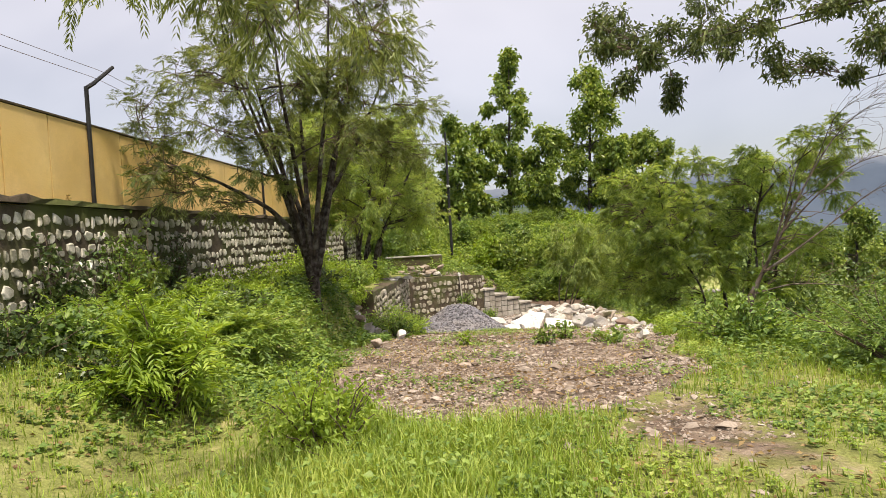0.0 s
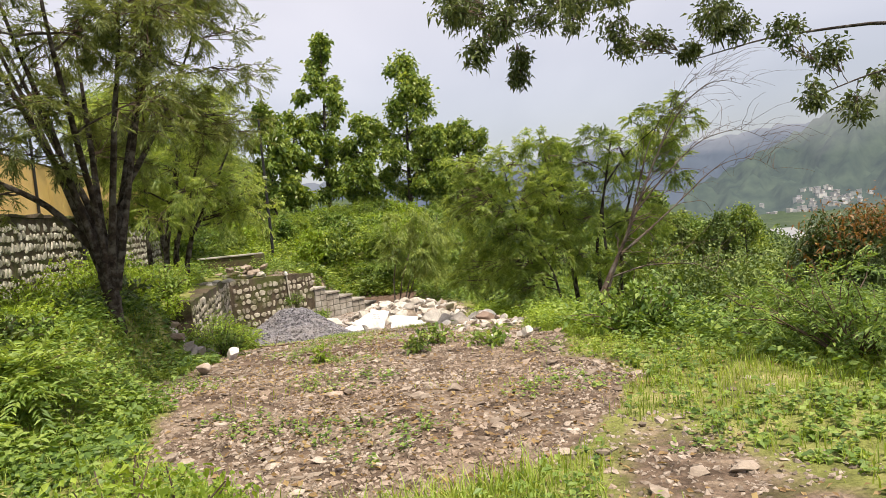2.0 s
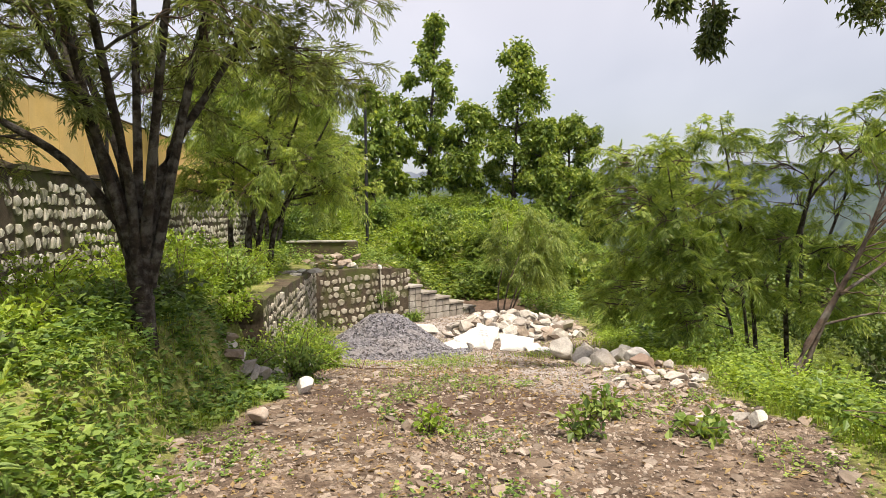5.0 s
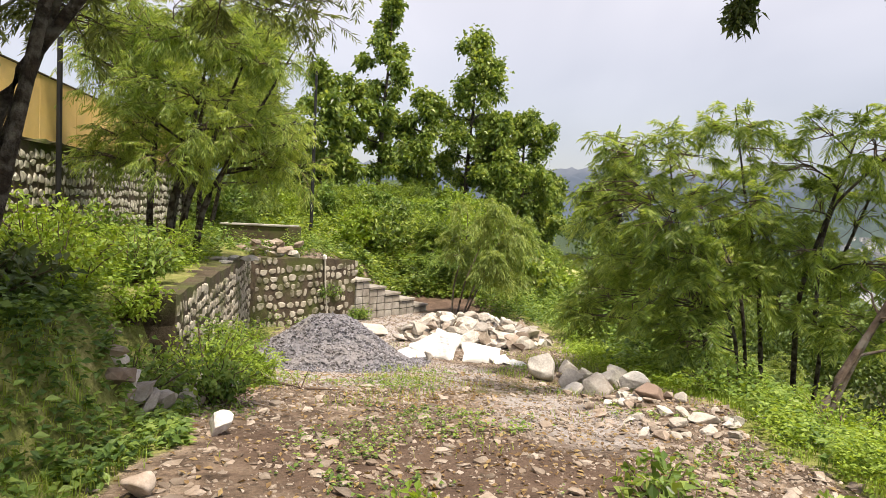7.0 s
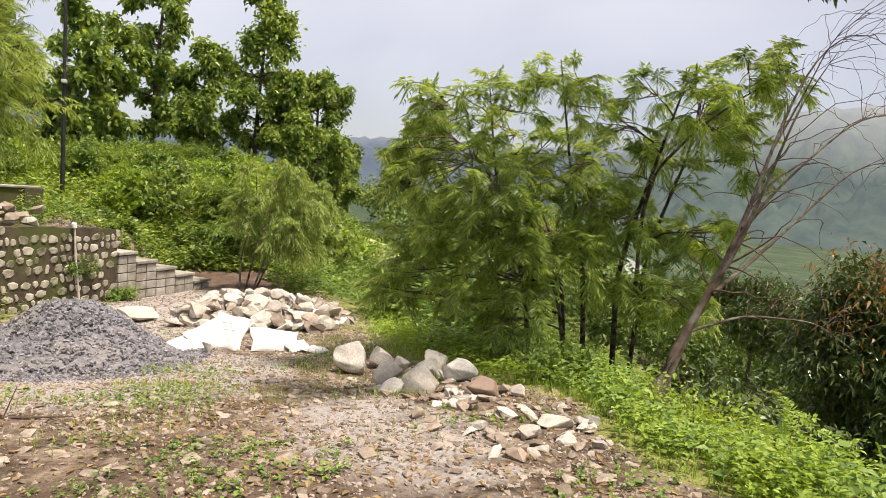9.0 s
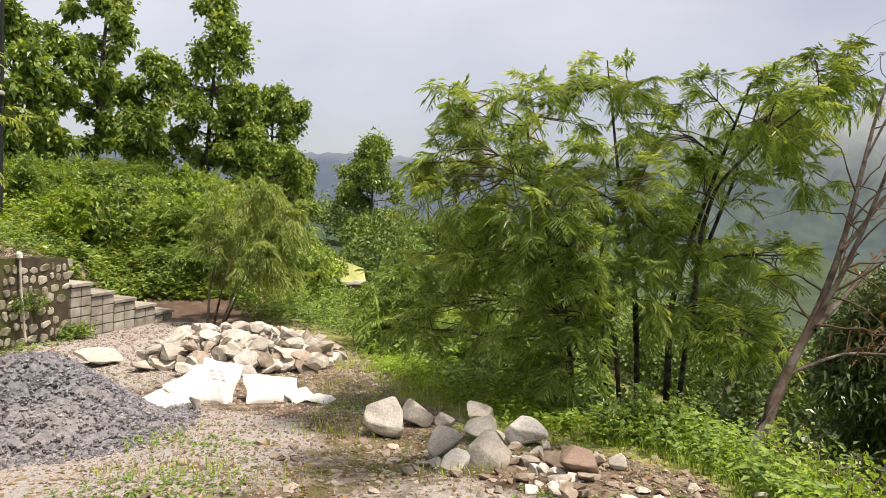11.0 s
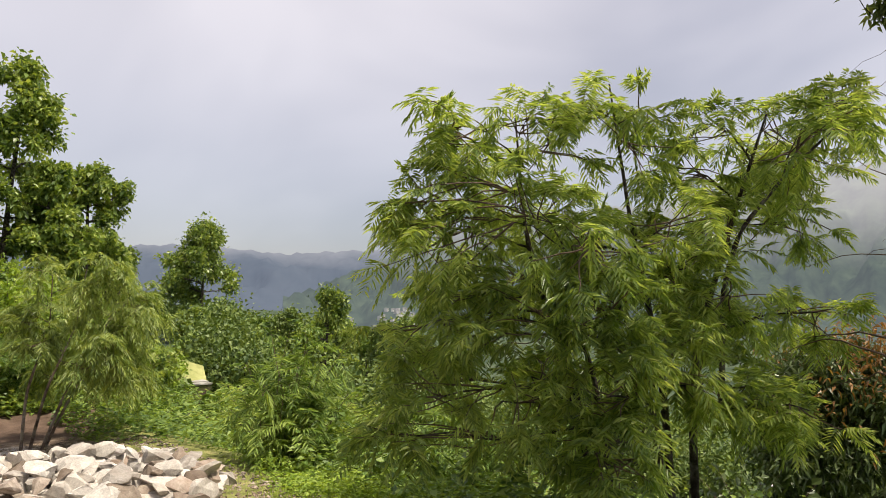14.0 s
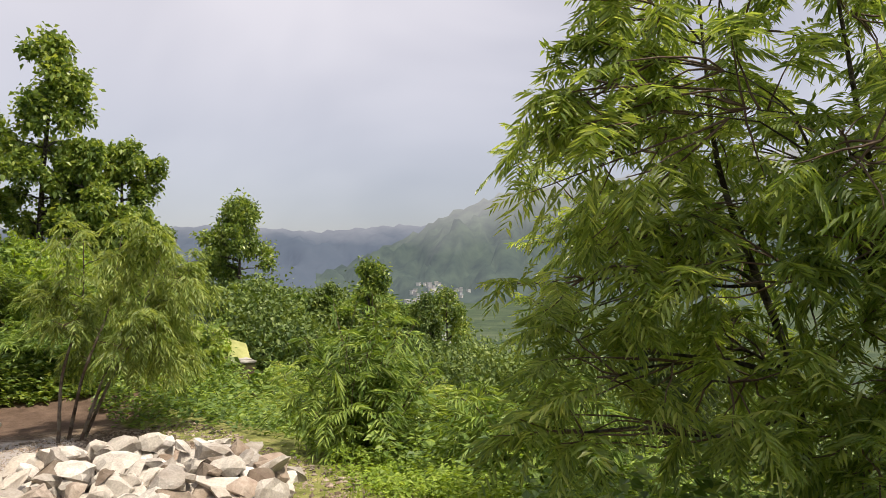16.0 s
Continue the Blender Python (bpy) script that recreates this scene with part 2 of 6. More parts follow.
def ground_material():
    m, nt, bsdf, geo = start_mat("ground_soil_and_turf")
    pos = geo.outputs["Position"]
    at = nt.nodes.new("ShaderNodeVertexColor")
    at.layer_name = "zone"
    sep = nt.nodes.new("ShaderNodeSeparateColor")
    nt.links.new(at.outputs["Color"], sep.inputs[0])
    fine = noise_node(nt, pos, 34, 6, 0.7)
    mid = noise_node(nt, pos, 3.2, 6, 0.62)
    big = noise_node(nt, pos, 0.7, 4)
    soil = ramp_node(nt, [(0.34, (0.07, 0.052, 0.040)), (0.5, (0.165, 0.124, 0.096)), (0.66, (0.32, 0.262, 0.208))])
    nt.links.new(mid, soil.inputs["Fac"])
    vor = nt.nodes.new("ShaderNodeTexVoronoi")
    vor.inputs["Scale"].default_value = 26
    nt.links.new(pos, vor.inputs["Vector"])
    stones = ramp_node(nt, [(0.0, (0.6, 0.6, 0.6)), (0.6, (1.25, 1.2, 1.12)), (1.0, (0.75, 0.7, 0.66))])
    nt.links.new(vor.outputs["Color"], stones.inputs["Fac"])
    dirt = mix_node(nt, 0.75, soil.outputs[0], stones.outputs[0], "MULTIPLY")
    fr = ramp_node(nt, [(0.3, (0.62, 0.6, 0.58)), (0.7, (1.25, 1.25, 1.25))])
    nt.links.new(fine, fr.inputs["Fac"])
    dirt = mix_node(nt, 0.9, dirt, fr.outputs[0], "MULTIPLY")
    turf = ramp_node(nt, [(0.34, (0.13, 0.14, 0.045)), (0.52, (0.23, 0.25, 0.075)), (0.7, (0.38, 0.34, 0.16))])
    nt.links.new(mid, turf.inputs["Fac"])
    turf2 = mix_node(nt, 0.8, turf.outputs[0], fr.outputs[0], "MULTIPLY")
    grey = ramp_node(nt, [(0.3, (0.27, 0.25, 0.245)), (0.7, (0.48, 0.44, 0.41))])
    nt.links.new(fine, grey.inputs["Fac"])
    red = ramp_node(nt, [(0.3, (0.075, 0.05, 0.037)), (0.7, (0.17, 0.118, 0.088))])
    nt.links.new(mid, red.inputs["Fac"])

    def breakup(sock, lo=0.35, hi=0.65):
        a = nt.nodes.new("ShaderNodeMath")
        a.operation = "MULTIPLY_ADD"
        nt.links.new(mid, a.inputs[0])
        a.inputs[1].default_value = 0.9
        a.inputs[2].default_value = -0.45
        b = nt.nodes.new("ShaderNodeMath")
        b.operation = "ADD"
        nt.links.new(a.outputs[0], b.inputs[0])
        nt.links.new(sock, b.inputs[1])
        c = ramp_node(nt, [(lo, (0, 0, 0)), (hi, (1, 1, 1))])
        nt.links.new(b.outputs[0], c.inputs["Fac"])
        return c.outputs[0]

    col = mix_node(nt, breakup(sep.outputs[0]), turf2, dirt)
    col = mix_node(nt, breakup(sep.outputs[1]), col, grey.outputs[0])
    col = mix_node(nt, breakup(sep.outputs[2]), col, red.outputs[0])
    farn = noise_node(nt, pos, 0.03, 8, 0.7)
    farc = ramp_node(nt, [(0.38, (0.035, 0.058, 0.035)), (0.55, (0.062, 0.088, 0.048)), (0.72, (0.11, 0.13, 0.08))])
    nt.links.new(farn, farc.inputs["Fac"])
    col = mix_node(nt, at.outputs["Alpha"], farc.outputs[0], col)
    nt.links.new(col, bsdf.inputs["Base Color"])
    bsdf.inputs["Roughness"].default_value = 0.95
    bsdf.inputs["Specular IOR Level"].default_value = 0.15
    hsum = nt.nodes.new("ShaderNodeMath")
    hsum.operation = "ADD"
    nt.links.new(fine, hsum.inputs[0])
    nt.links.new(vor.outputs["Distance"], hsum.inputs[1])
    bp = nt.nodes.new("ShaderNodeBump")
    bp.inputs["Strength"].default_value, bp.inputs["Distance"].default_value = 0.8, 0.02
    nt.links.new(hsum.outputs[0], bp.inputs["Height"])
    nt.links.new(bp.outputs[0], bsdf.inputs["Normal"])
    return m


def backdrop_material(name, c1, c2, glow, scale, cloud):
    """Far slopes: dull colour, with moist haze and low cloud painted on as emission."""
    m, nt, bsdf, geo = start_mat(name)
    n = noise_node(nt, geo.outputs["Position"], scale, 8, 0.68)
    r = ramp_node(nt, [(0.35, c1), (0.65, c2)])
    nt.links.new(n, r.inputs["Fac"])
    nt.links.new(r.outputs[0], bsdf.inputs["Base Color"])
    bsdf.inputs["Roughness"].default_value = 1.0
    bsdf.inputs["Specular IOR Level"].default_value = 0.0
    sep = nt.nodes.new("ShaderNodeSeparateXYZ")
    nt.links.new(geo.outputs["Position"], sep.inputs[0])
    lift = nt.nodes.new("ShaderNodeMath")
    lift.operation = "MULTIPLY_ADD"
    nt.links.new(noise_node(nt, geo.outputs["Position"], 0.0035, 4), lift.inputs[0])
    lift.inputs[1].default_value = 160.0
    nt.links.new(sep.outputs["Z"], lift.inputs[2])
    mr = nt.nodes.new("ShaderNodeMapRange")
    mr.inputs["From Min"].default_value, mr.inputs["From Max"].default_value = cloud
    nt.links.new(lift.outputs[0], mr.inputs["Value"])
    # Emission stands in for haze, turning to cloud grey with height.
    haze_glow = mix_node(nt, mr.outputs[0], glow, (0.40, 0.40, 0.44))
    nt.links.new(haze_glow, bsdf.inputs["Emission Color"])
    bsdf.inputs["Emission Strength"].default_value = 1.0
    return m


M_GROUND = ground_material()
# Third colour is painted haze; the height pair fades it to cloud grey.
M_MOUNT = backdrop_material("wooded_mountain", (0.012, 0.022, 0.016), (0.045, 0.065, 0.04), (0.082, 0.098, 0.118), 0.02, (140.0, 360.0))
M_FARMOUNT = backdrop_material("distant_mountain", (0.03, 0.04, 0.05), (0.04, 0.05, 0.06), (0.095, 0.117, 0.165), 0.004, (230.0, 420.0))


# ---- mesh helpers ----
def np_mesh(name, V, F, mat, smooth=False):
    V, F = np.ascontiguousarray(V, dtype=np.float32), np.ascontiguousarray(F, dtype=np.int32)
    me = bpy.data.meshes.new(name)
    k = F.shape[1]
    me.vertices.add(len(V))
    me.vertices.foreach_set("co", V.ravel())
    me.loops.add(F.size)
    me.loops.foreach_set("vertex_index", F.ravel())
    me.polygons.add(len(F))
    me.polygons.foreach_set("loop_start", np.arange(0, F.size, k, dtype=np.int32))
    me.polygons.foreach_set("use_smooth", np.full(len(F), smooth, dtype=bool))
    me.update(calc_edges=True)
    me.materials.append(mat)
    return me


def child(name, me, parent, label=""):
    ob = new(name, me)
    ob.parent = parent
    ob.matrix_parent_inverse = parent.matrix_basis.inverted()
    return tagged(ob, label)


def part(name, bm, mat, parent, label="", smooth=False):
    me = bpy.data.meshes.new(name)
    for f in bm.faces:
        f.smooth = smooth
    bm.to_mesh(me)
    bm.free()
    me.materials.append(mat)
    return child(name, me, parent, label)


def thing(name, at, label, category, group="", kind=""):
    ob = new(name)
    ob.matrix_basis = pose(*at)
    return tagged(ob, label, category, group, kind)


def bm_box(size, centre=(0, 0, 0), m=None, bevel=0.0, bm=None):
    bm = bm or bmesh.new()
    mt = (m or Matrix()) @ Matrix.Translation(centre) @ Matrix.Diagonal((*size, 1))
    made = bmesh.ops.create_cube(bm, size=1, matrix=mt)
    if bevel:
        edges = {e for v in made["verts"] for e in v.link_edges}
        bmesh.ops.bevel(bm, geom=list(edges), offset=bevel, segments=2, affect="EDGES", profile=0.6)
    return bm


def bm_rod(points, radii, sides=8, bm=None):
    bm = bm or bmesh.new()
    V, F = tube(np.array(points, float), np.array(radii, float), sides)
    vs = [bm.verts.new(v) for v in V]
    for f in F:
        bm.faces.new([vs[i] for i in f])
    for ring in (vs[:sides][::-1], vs[-sides:]):
        bm.faces.new(ring)
    return bm


def tube(P, R, sides=6):
    T = np.gradient(P, axis=0)
    T /= np.linalg.norm(T, axis=1)[:, None] + 1e-9
    ref = np.where(np.abs(T[:, 2:3]) > 0.9, np.array([[1.0, 0, 0]]), np.array([[0, 0, 1.0]]))
    A = np.cross(T, ref)
    A /= np.linalg.norm(A, axis=1)[:, None] + 1e-9
    B = np.cross(T, A)
    a = np.linspace(0, 2 * np.pi, sides, endpoint=False)
    V = P[:, None] + R[:, None, None] * (np.cos(a)[None, :, None] * A[:, None] + np.sin(a)[None, :, None] * B[:, None])
    n = len(P)
    i, j = np.meshgrid(np.arange(n - 1), np.arange(sides), indexing="ij")
    j2 = (j + 1) % sides
    F = np.stack([i * sides + j, i * sides + j2, (i + 1) * sides + j2, (i + 1) * sides + j], -1).reshape(-1, 4)
    return V.reshape(-1, 3), F


class Pieces:
    """Collects vertices and faces of one kind for one mesh."""

    def __init__(self):
        self.V, self.F, self.n = [], [], 0

    def add(self, V, F):
        self.V.append(np.asarray(V, float))
        self.F.append(np.asarray(F) + self.n)
        self.n += len(V)

    def mesh(self, name, mat, smooth=False):
        return np_mesh(name, np.concatenate(self.V), np.concatenate(self.F), mat, smooth)


def unit(a):
    return a / (np.linalg.norm(a, axis=-1, keepdims=True) + 1e-9)


def leaf_blades(P, D, N, L, W, sag=0.0):
    """Pointed leaves as folded four-cornered blades."""
    n = len(P)
    S = unit(np.cross(D, N))
    L, W = np.broadcast_to(np.asarray(L, float), n)[:, None], np.broadcast_to(np.asarray(W, float), n)[:, None]
    up = unit(np.cross(S, D))
    a = P
    b = P + D * L * 0.42 + S * W * 0.5 + up * W * 0.12
    c = P + D * L + np.array([0, 0, -1.0]) * L * sag
    d = P + D * L * 0.42 - S * W * 0.5 + up * W * 0.12
    V = np.stack([a, b, c, d], 1).reshape(-1, 3)
    F = (np.arange(n)[:, None] * 4 + np.arange(4)[None])
    return V, F


def sprays(rng, P, D, L, pairs, leaf, width, droop=0.35, hang=0.3, fwd=0.45, loose=0.16):
    """Compound leaves: a drooping rib with pairs of narrow leaflets."""
    n = len(P)
    D = unit(D)
    L = np.broadcast_to(L, n)
    side = unit(np.cross(D, np.array([0, 0, 1.0])) + rng.normal(0, 0.15, (n, 3)))
    outs = []
    for k in range(pairs):
        s = (k + 0.6) / pairs
        base = P + D * (L * s)[:, None]
        base[:, 2] -= droop * L * s * s
        ll = leaf * (0.55 + 0.75 * math.sin(math.pi * (0.15 + 0.75 * s))) * rng.uniform(0.8, 1.15, n)
        for sg in (1, -1):
            d = unit(side * sg * 0.85 + D * (fwd + 0.5 * s) + np.array([0, 0, -hang]) + rng.normal(0, loose, (n, 3)))
            nn = unit(np.array([[0, 0, 1.0]]) + rng.normal(0, 0.35, (n, 3)))
            outs.append(leaf_blades(base, d, nn, ll, width, 0.12))
    V = np.concatenate([o[0] for o in outs])
    F = np.arange(len(V)).reshape(-1, 4)
    return V, F


def curve_between(rng, a, b, n=7, bow=0.12, sag=0.0):
    a, b = np.array(a, float), np.array(b, float)
    s = np.linspace(0, 1, n)[:, None]
    ln = np.linalg.norm(b - a)
    off = rng.normal(0, bow, 3) * ln
    P = a + (b - a) * s + off * (4 * s * (1 - s)) * 0.5
    P[:, 2] += -sag * ln * (s[:, 0] ** 2) + sag * ln * s[:, 0] * 1.0
    P[1:-1] += rng.normal(0, 0.012 * ln, (n - 2, 3))
    return P


def in_ball(rng, n, lo=0.0):
    d = unit(rng.normal(0, 1, (n, 3)))
    return d * (rng.uniform(lo ** 3, 1, n) ** (1 / 3))[:, None]


# ---- the lie of the land ----
PROFILE_Y = [-40, -10, -3, 2, 5, 9, 12, 14, 17, 20, 25, 28, 40]
PROFILE_Z = [0.5, 0.42, 0.36, 0.3, 0.2, -0.05, -0.4, -0.7, -1.12, -1.45, -1.68, -1.75, -1.8]
CORNER = np.array([-3.07, 21.0])
U2, N2 = np.array([0.656, 0.755]), np.array([-0.755, 0.656])
LEDGE = np.array([-2.05, 11.1])
N1 = np.array([-0.995, -0.103])


def smooth(a, b, v):
    t = np.clip((v - a) / (b - a), 0, 1)
    return t * t * (3 - 2 * t)


def wobble(x, y, f, seed=0.0):
    return (np.sin(x * f + 1.3 * np.sin(y * f * 0.7 + seed)) + np.sin(y * f * 1.13 + 1.7 * np.sin(x * f * 0.6 + 2 + seed))) * 0.5


def land(x, y):
    """Height of the ground."""
    x, y = np.asarray(x, float), np.asarray(y, float)
    z = np.interp(y, PROFILE_Y, PROFILE_Z)
    # hillside behind the steps
    hill = 0.1 + 0.082 * np.clip(y - 30, 0, 32) + 0.05 * np.clip(y - 62, 0, 60) - 0.09 * np.clip(x - 1.0, 0, 12) * smooth(30, 40, y)
    s1 = (x - LEDGE[0]) * N1[0] + (y - LEDGE[1]) * N1[1]
    s2 = (x - CORNER[0]) * N2[0] + (y - CORNER[1]) * N2[1]
    u2 = (x - CORNER[0]) * U2[0] + (y - CORNER[1]) * U2[1]
    # bank on the left, up to the foot of the long wall
    edge = np.interp(y, [-5, 3, 6, 7.3, 8.4, 9.2, 11.2], [-1.2, -0.9, -1.2, -1.6, -1.75, -1.6, -1.6])
    bank = smooth(0, 1, (edge - x) / np.interp(y, [4.5, 7.0], [2.2, 0.55])) * (1 - smooth(9.9, 10.5, y))
    z = z + (0.80 - z) * bank
    terrace1 = smooth(0.02, np.interp(y, [12.1, 12.7], [0.75, 0.2]), s1) * smooth(9.7, 10.3, y)
    top1 = 0.62 - 0.035 * np.clip(y - 11, 0, 10) + 0.06 * np.clip(-x - 3, 0, 2)
    z = z + (top1 - z) * terrace1
    front = np.interp(u2, [3.2, 4.4, 7.0, 10.0], [0.1, 1.3, 1.6, 3.0])
    mask2 = smooth(0, 1.0, (s2 - front) / np.interp(u2, [3.0, 4.2], [0.25, 1.5])) * smooth(20.5, 21.2, y)
    top2 = np.maximum(0.1, hill - 0.3) - 0.35 * np.clip(u2 - 5.0, 0, 20) * smooth(40, 24, y)
    z = np.where(s1 > 0.2, np.where(y > 20.8, np.maximum(z, 0.12), z), z + (top2 - z) * mask2)
    back = smooth(27, 33, y) * smooth(10, 3, x)
    z = z + (np.maximum(hill - 0.1, z) - z) * back
    # fall to the valley on the right
    x0 = np.interp(y, [0, 4, 6, 8, 9, 10.5, 12, 14, 18, 24, 30, 60], [5.6, 5.2, 4.8, 4.1, 3.6, 3.7, 4.1, 4.4, 4.7, 4.5, 4.0, 6.0])
    over = np.clip(x - x0, 0, None)
    near = (0.42 + 0.3 * smooth(6.5, 8.5, y) * smooth(12.0, 10.0, y)) * over * over / (over + 1.0)
    z = z - np.minimum(near, 5.2 + 0.01 * over) - 0.19 * np.clip(over - 16, 0, 900)
    z = np.maximum(z, -56.0)
    z = z + 0.03 * wobble(x, y, 1.7) + 0.012 * wobble(x, y, 6.1, 1.0)
    return z


def ground_at(x, y):
    return float(land(x, y))


def axis(lo, hi, step, far_lo, far_hi, grow=1.16):
    core = list(np.arange(lo, hi + step / 2, step))
    a, s = [], step
    v = lo
    while v > far_lo:
        s *= grow
        v -= s
        a.append(v)
    b, s = [], step
    v = core[-1]
    while v < far_hi:
        s *= grow
        v += s
        b.append(v)
    return np.array(a[::-1] + core + b)


def track_mask(x, y):
    """1 on the bare stony track, 0 on turf."""
    x, y = x + 0.30 * wobble(x, y, 1.7, 3.0) + 0.12 * wobble(x, y, 5.2, 1.0), y + 0.45 * wobble(x, y, 1.5, 5.0) * smooth(7.0, 4.5, y)
    left = np.interp(y, [2.6, 3.6, 5, 6.5, 8.5, 12, 14, 30], [0.9, 0.1, -0.9, -1.4, -1.7, -1.5, -2.1, -2.6])
    right = np.interp(y, [2.6, 3.4, 5, 8, 10, 12, 14, 18, 21, 30], [1.6, 2.6, 3.2, 3.4, 3.75, 3.9, 3.6, 3.7, 4.4, 3.0])
    m = smooth(-0.15, 0.4, x - left) * smooth(-0.15, 0.4, right - x) * smooth(2.4, 3.6, y) * smooth(30, 27, y)
    wedge = (0.5 + 0.3 * wobble(x, y, 2.6, 9.0)) * smooth(0.9, 0.2, np.abs(x - 2.55 - 0.12 * (y - 2))) * smooth(-1.0, 0.5, y) * smooth(4.5, 3.0, y)
    return np.maximum(m, wedge)


gx, gy = axis(-6, 9, 0.13, -2500, 4200), axis(-7, 30, 0.13, -2500, 4200)
GX, GY = np.meshgrid(gx, gy)
GZ = land(GX, GY)
GV = np.stack([GX, GY, GZ], -1).reshape(-1, 3)
nx, ny = len(gx), len(gy)
gi, gj = np.meshgrid(np.arange(ny - 1), np.arange(nx - 1), indexing="ij")
GF = np.stack([gi * nx + gj, gi * nx + gj + 1, (gi + 1) * nx + gj + 1, (gi + 1) * nx + gj], -1).reshape(-1, 4)
ground_me = np_mesh("ground", GV, GF, M_GROUND, True)
zone = ground_me.color_attributes.new("zone", "FLOAT_COLOR", "POINT")
tm = track_mask(GX, GY)
grassy = 0.75 * smooth(11.6, 12.6, GY) * smooth(15.2, 13.5, GY) * smooth(0.2, 1.4, GX)
spill = smooth(2.3, 1.2, np.hypot((GX + 0.3) / 1.25, (GY - 14.6) / 1.25)) * tm + 0.8 * smooth(17.5, 19, GY) * smooth(26.5, 25, GY) * smooth(-2.5, -1, GX) * smooth(3, 2, GX) + 0.62 * smooth(1.2, 0.3, np.hypot((GX - 2.0) / 1.3, (GY - 11.0) / 2.4))
soilbank = smooth(26.0, 26.8, GY) * smooth(31, 28.5, GY) * smooth(0.0, 0.9, GX) * smooth(5.5, 3.2, GX)
# First ellipse paints the lacy tree's shade; the other terms are wet soil.
damp_and_shade = 0.5 * smooth(2.0, 0.6, np.hypot((GX + 0.4) / 1.5, (GY - 9.3) / 1.1)) + 0.45 * smooth(0.5, 0.8, 0.5 + 0.5 * wobble(GX, GY, 1.3, 11.0)) + 0.75 * smooth(1.6, 0.5, np.hypot((GX - 0.9) / 1.6, (GY - 9.4) / 0.9)) + 0.45 * smooth(1.5, 0.4, np.hypot(GX - 0.9, GY - 6.6))
cols = np.stack([np.clip(tm - 0.6 * grassy, 0, 1), np.clip(spill, 0, 1), np.clip(soilbank + 0.55 * damp_and_shade * tm, 0, 1), 1 - smooth(30, 60, np.hypot(GX, GY - 10))], -1)
zone.data.foreach_set("color", cols.astype(np.float32).ravel())
ground = tagged(new("ground", ground_me), "stony track and weedy turf falling to a valley", "ground", kind="structure")


# ---- far country ----
def mountain_z(A, S, top, rough, seed):
    """Height on a mountain flank at bearing A and share S of the way up."""
    Z = -58 + (top + 58) * S ** 1.15
    return Z + rough * np.sin(S * np.pi) * (wobble(A * 60, S * 9, 1.0, seed) + 0.5 * wobble(A * 170, S * 22, 1.0, seed + 2)) + rough * 0.22 * wobble(A * 300, S * 30, 1.0, seed) * (S > 0.2)


MOUNT_AZ = [27, 31, 34.6, 38, 42.6, 48, 56, 66, 74, 90, 120]
MOUNT_EL = [-0.4, 1.4, 3.0, 4.9, 6.6, 7.2, 8.0, 9.4, 10.8, 12, 10]


def ridge(name, label, r0, r1, az, elev, mat, rough, seed, nr=26):
    """A mountain flank between two distances, its skyline given by bearing and height angle."""
    a = np.radians(np.linspace(az[0], az[-1], 220))
    e = np.radians(np.interp(np.degrees(a), az, elev))
    s = np.linspace(0, 1, nr)
    A, S = np.meshgrid(a, s)
    R = r0 + (r1 - r0) * S
    Z = mountain_z(A, S, np.tan(e)[None, :] * r1, rough, seed)
    V = np.stack([R * np.sin(A), R * np.cos(A), Z], -1).reshape(-1, 3)
    n = len(a)
    i, j = np.meshgrid(np.arange(nr - 1), np.arange(n - 1), indexing="ij")
    F = np.stack([i * n + j, i * n + j + 1, (i + 1) * n + j + 1, (i + 1) * n + j], -1).reshape(-1, 4)
    return tagged(new(name, np_mesh(name, V, F, mat, True)), label, "mountain", kind="structure")


ridge("backdrop_mountain", "green wooded mountain flank with glowing painted haze", 1250, 1900, MOUNT_AZ, MOUNT_EL, M_MOUNT, 38, 0.5)
ridge("backdrop_far_ridge", "distant blue-grey ridge with painted haze and low cloud", 2700, 3600, [-40, -10, 10, 20, 27, 34, 44, 60], [3.0, 3.4, 3.2, 3.9, 3.4, 4.0, 3.6, 4.2], M_FARMOUNT, 40, 1.5)


# ---- stones ----
def rock_mesh(name, seed, mat, flat=0.7, cuts=2, sharp=0.25):
    """An angular lump of stone about 1 across."""
    rng = np.random.default_rng(seed)
    bm = bmesh.new()
    bmesh.ops.create_icosphere(bm, subdivisions=cuts, radius=0.5)
    planes = [(Vector(unit(rng.normal(0, 1, 3))), rng.uniform(0.17, 0.34)) for _ in range(14)]
    for v in bm.verts:
        for n, d in planes:
            k = v.co.dot(n)
            if k > d:
                v.co -= n * (k - d)
        v.co += Vector(rng.normal(0, 0.007, 3))
        v.co.z *= flat
        v.co *= 1.5
    me = bpy.data.meshes.new(name)
    bm.to_mesh(me)
    bm.free()
    me.materials.append(mat)
    return me


RUBBLE = [rock_mesh("stone", 10 + k, M_RUBBLE, 0.55 + 0.08 * (k % 4), 2) for k in range(9)]


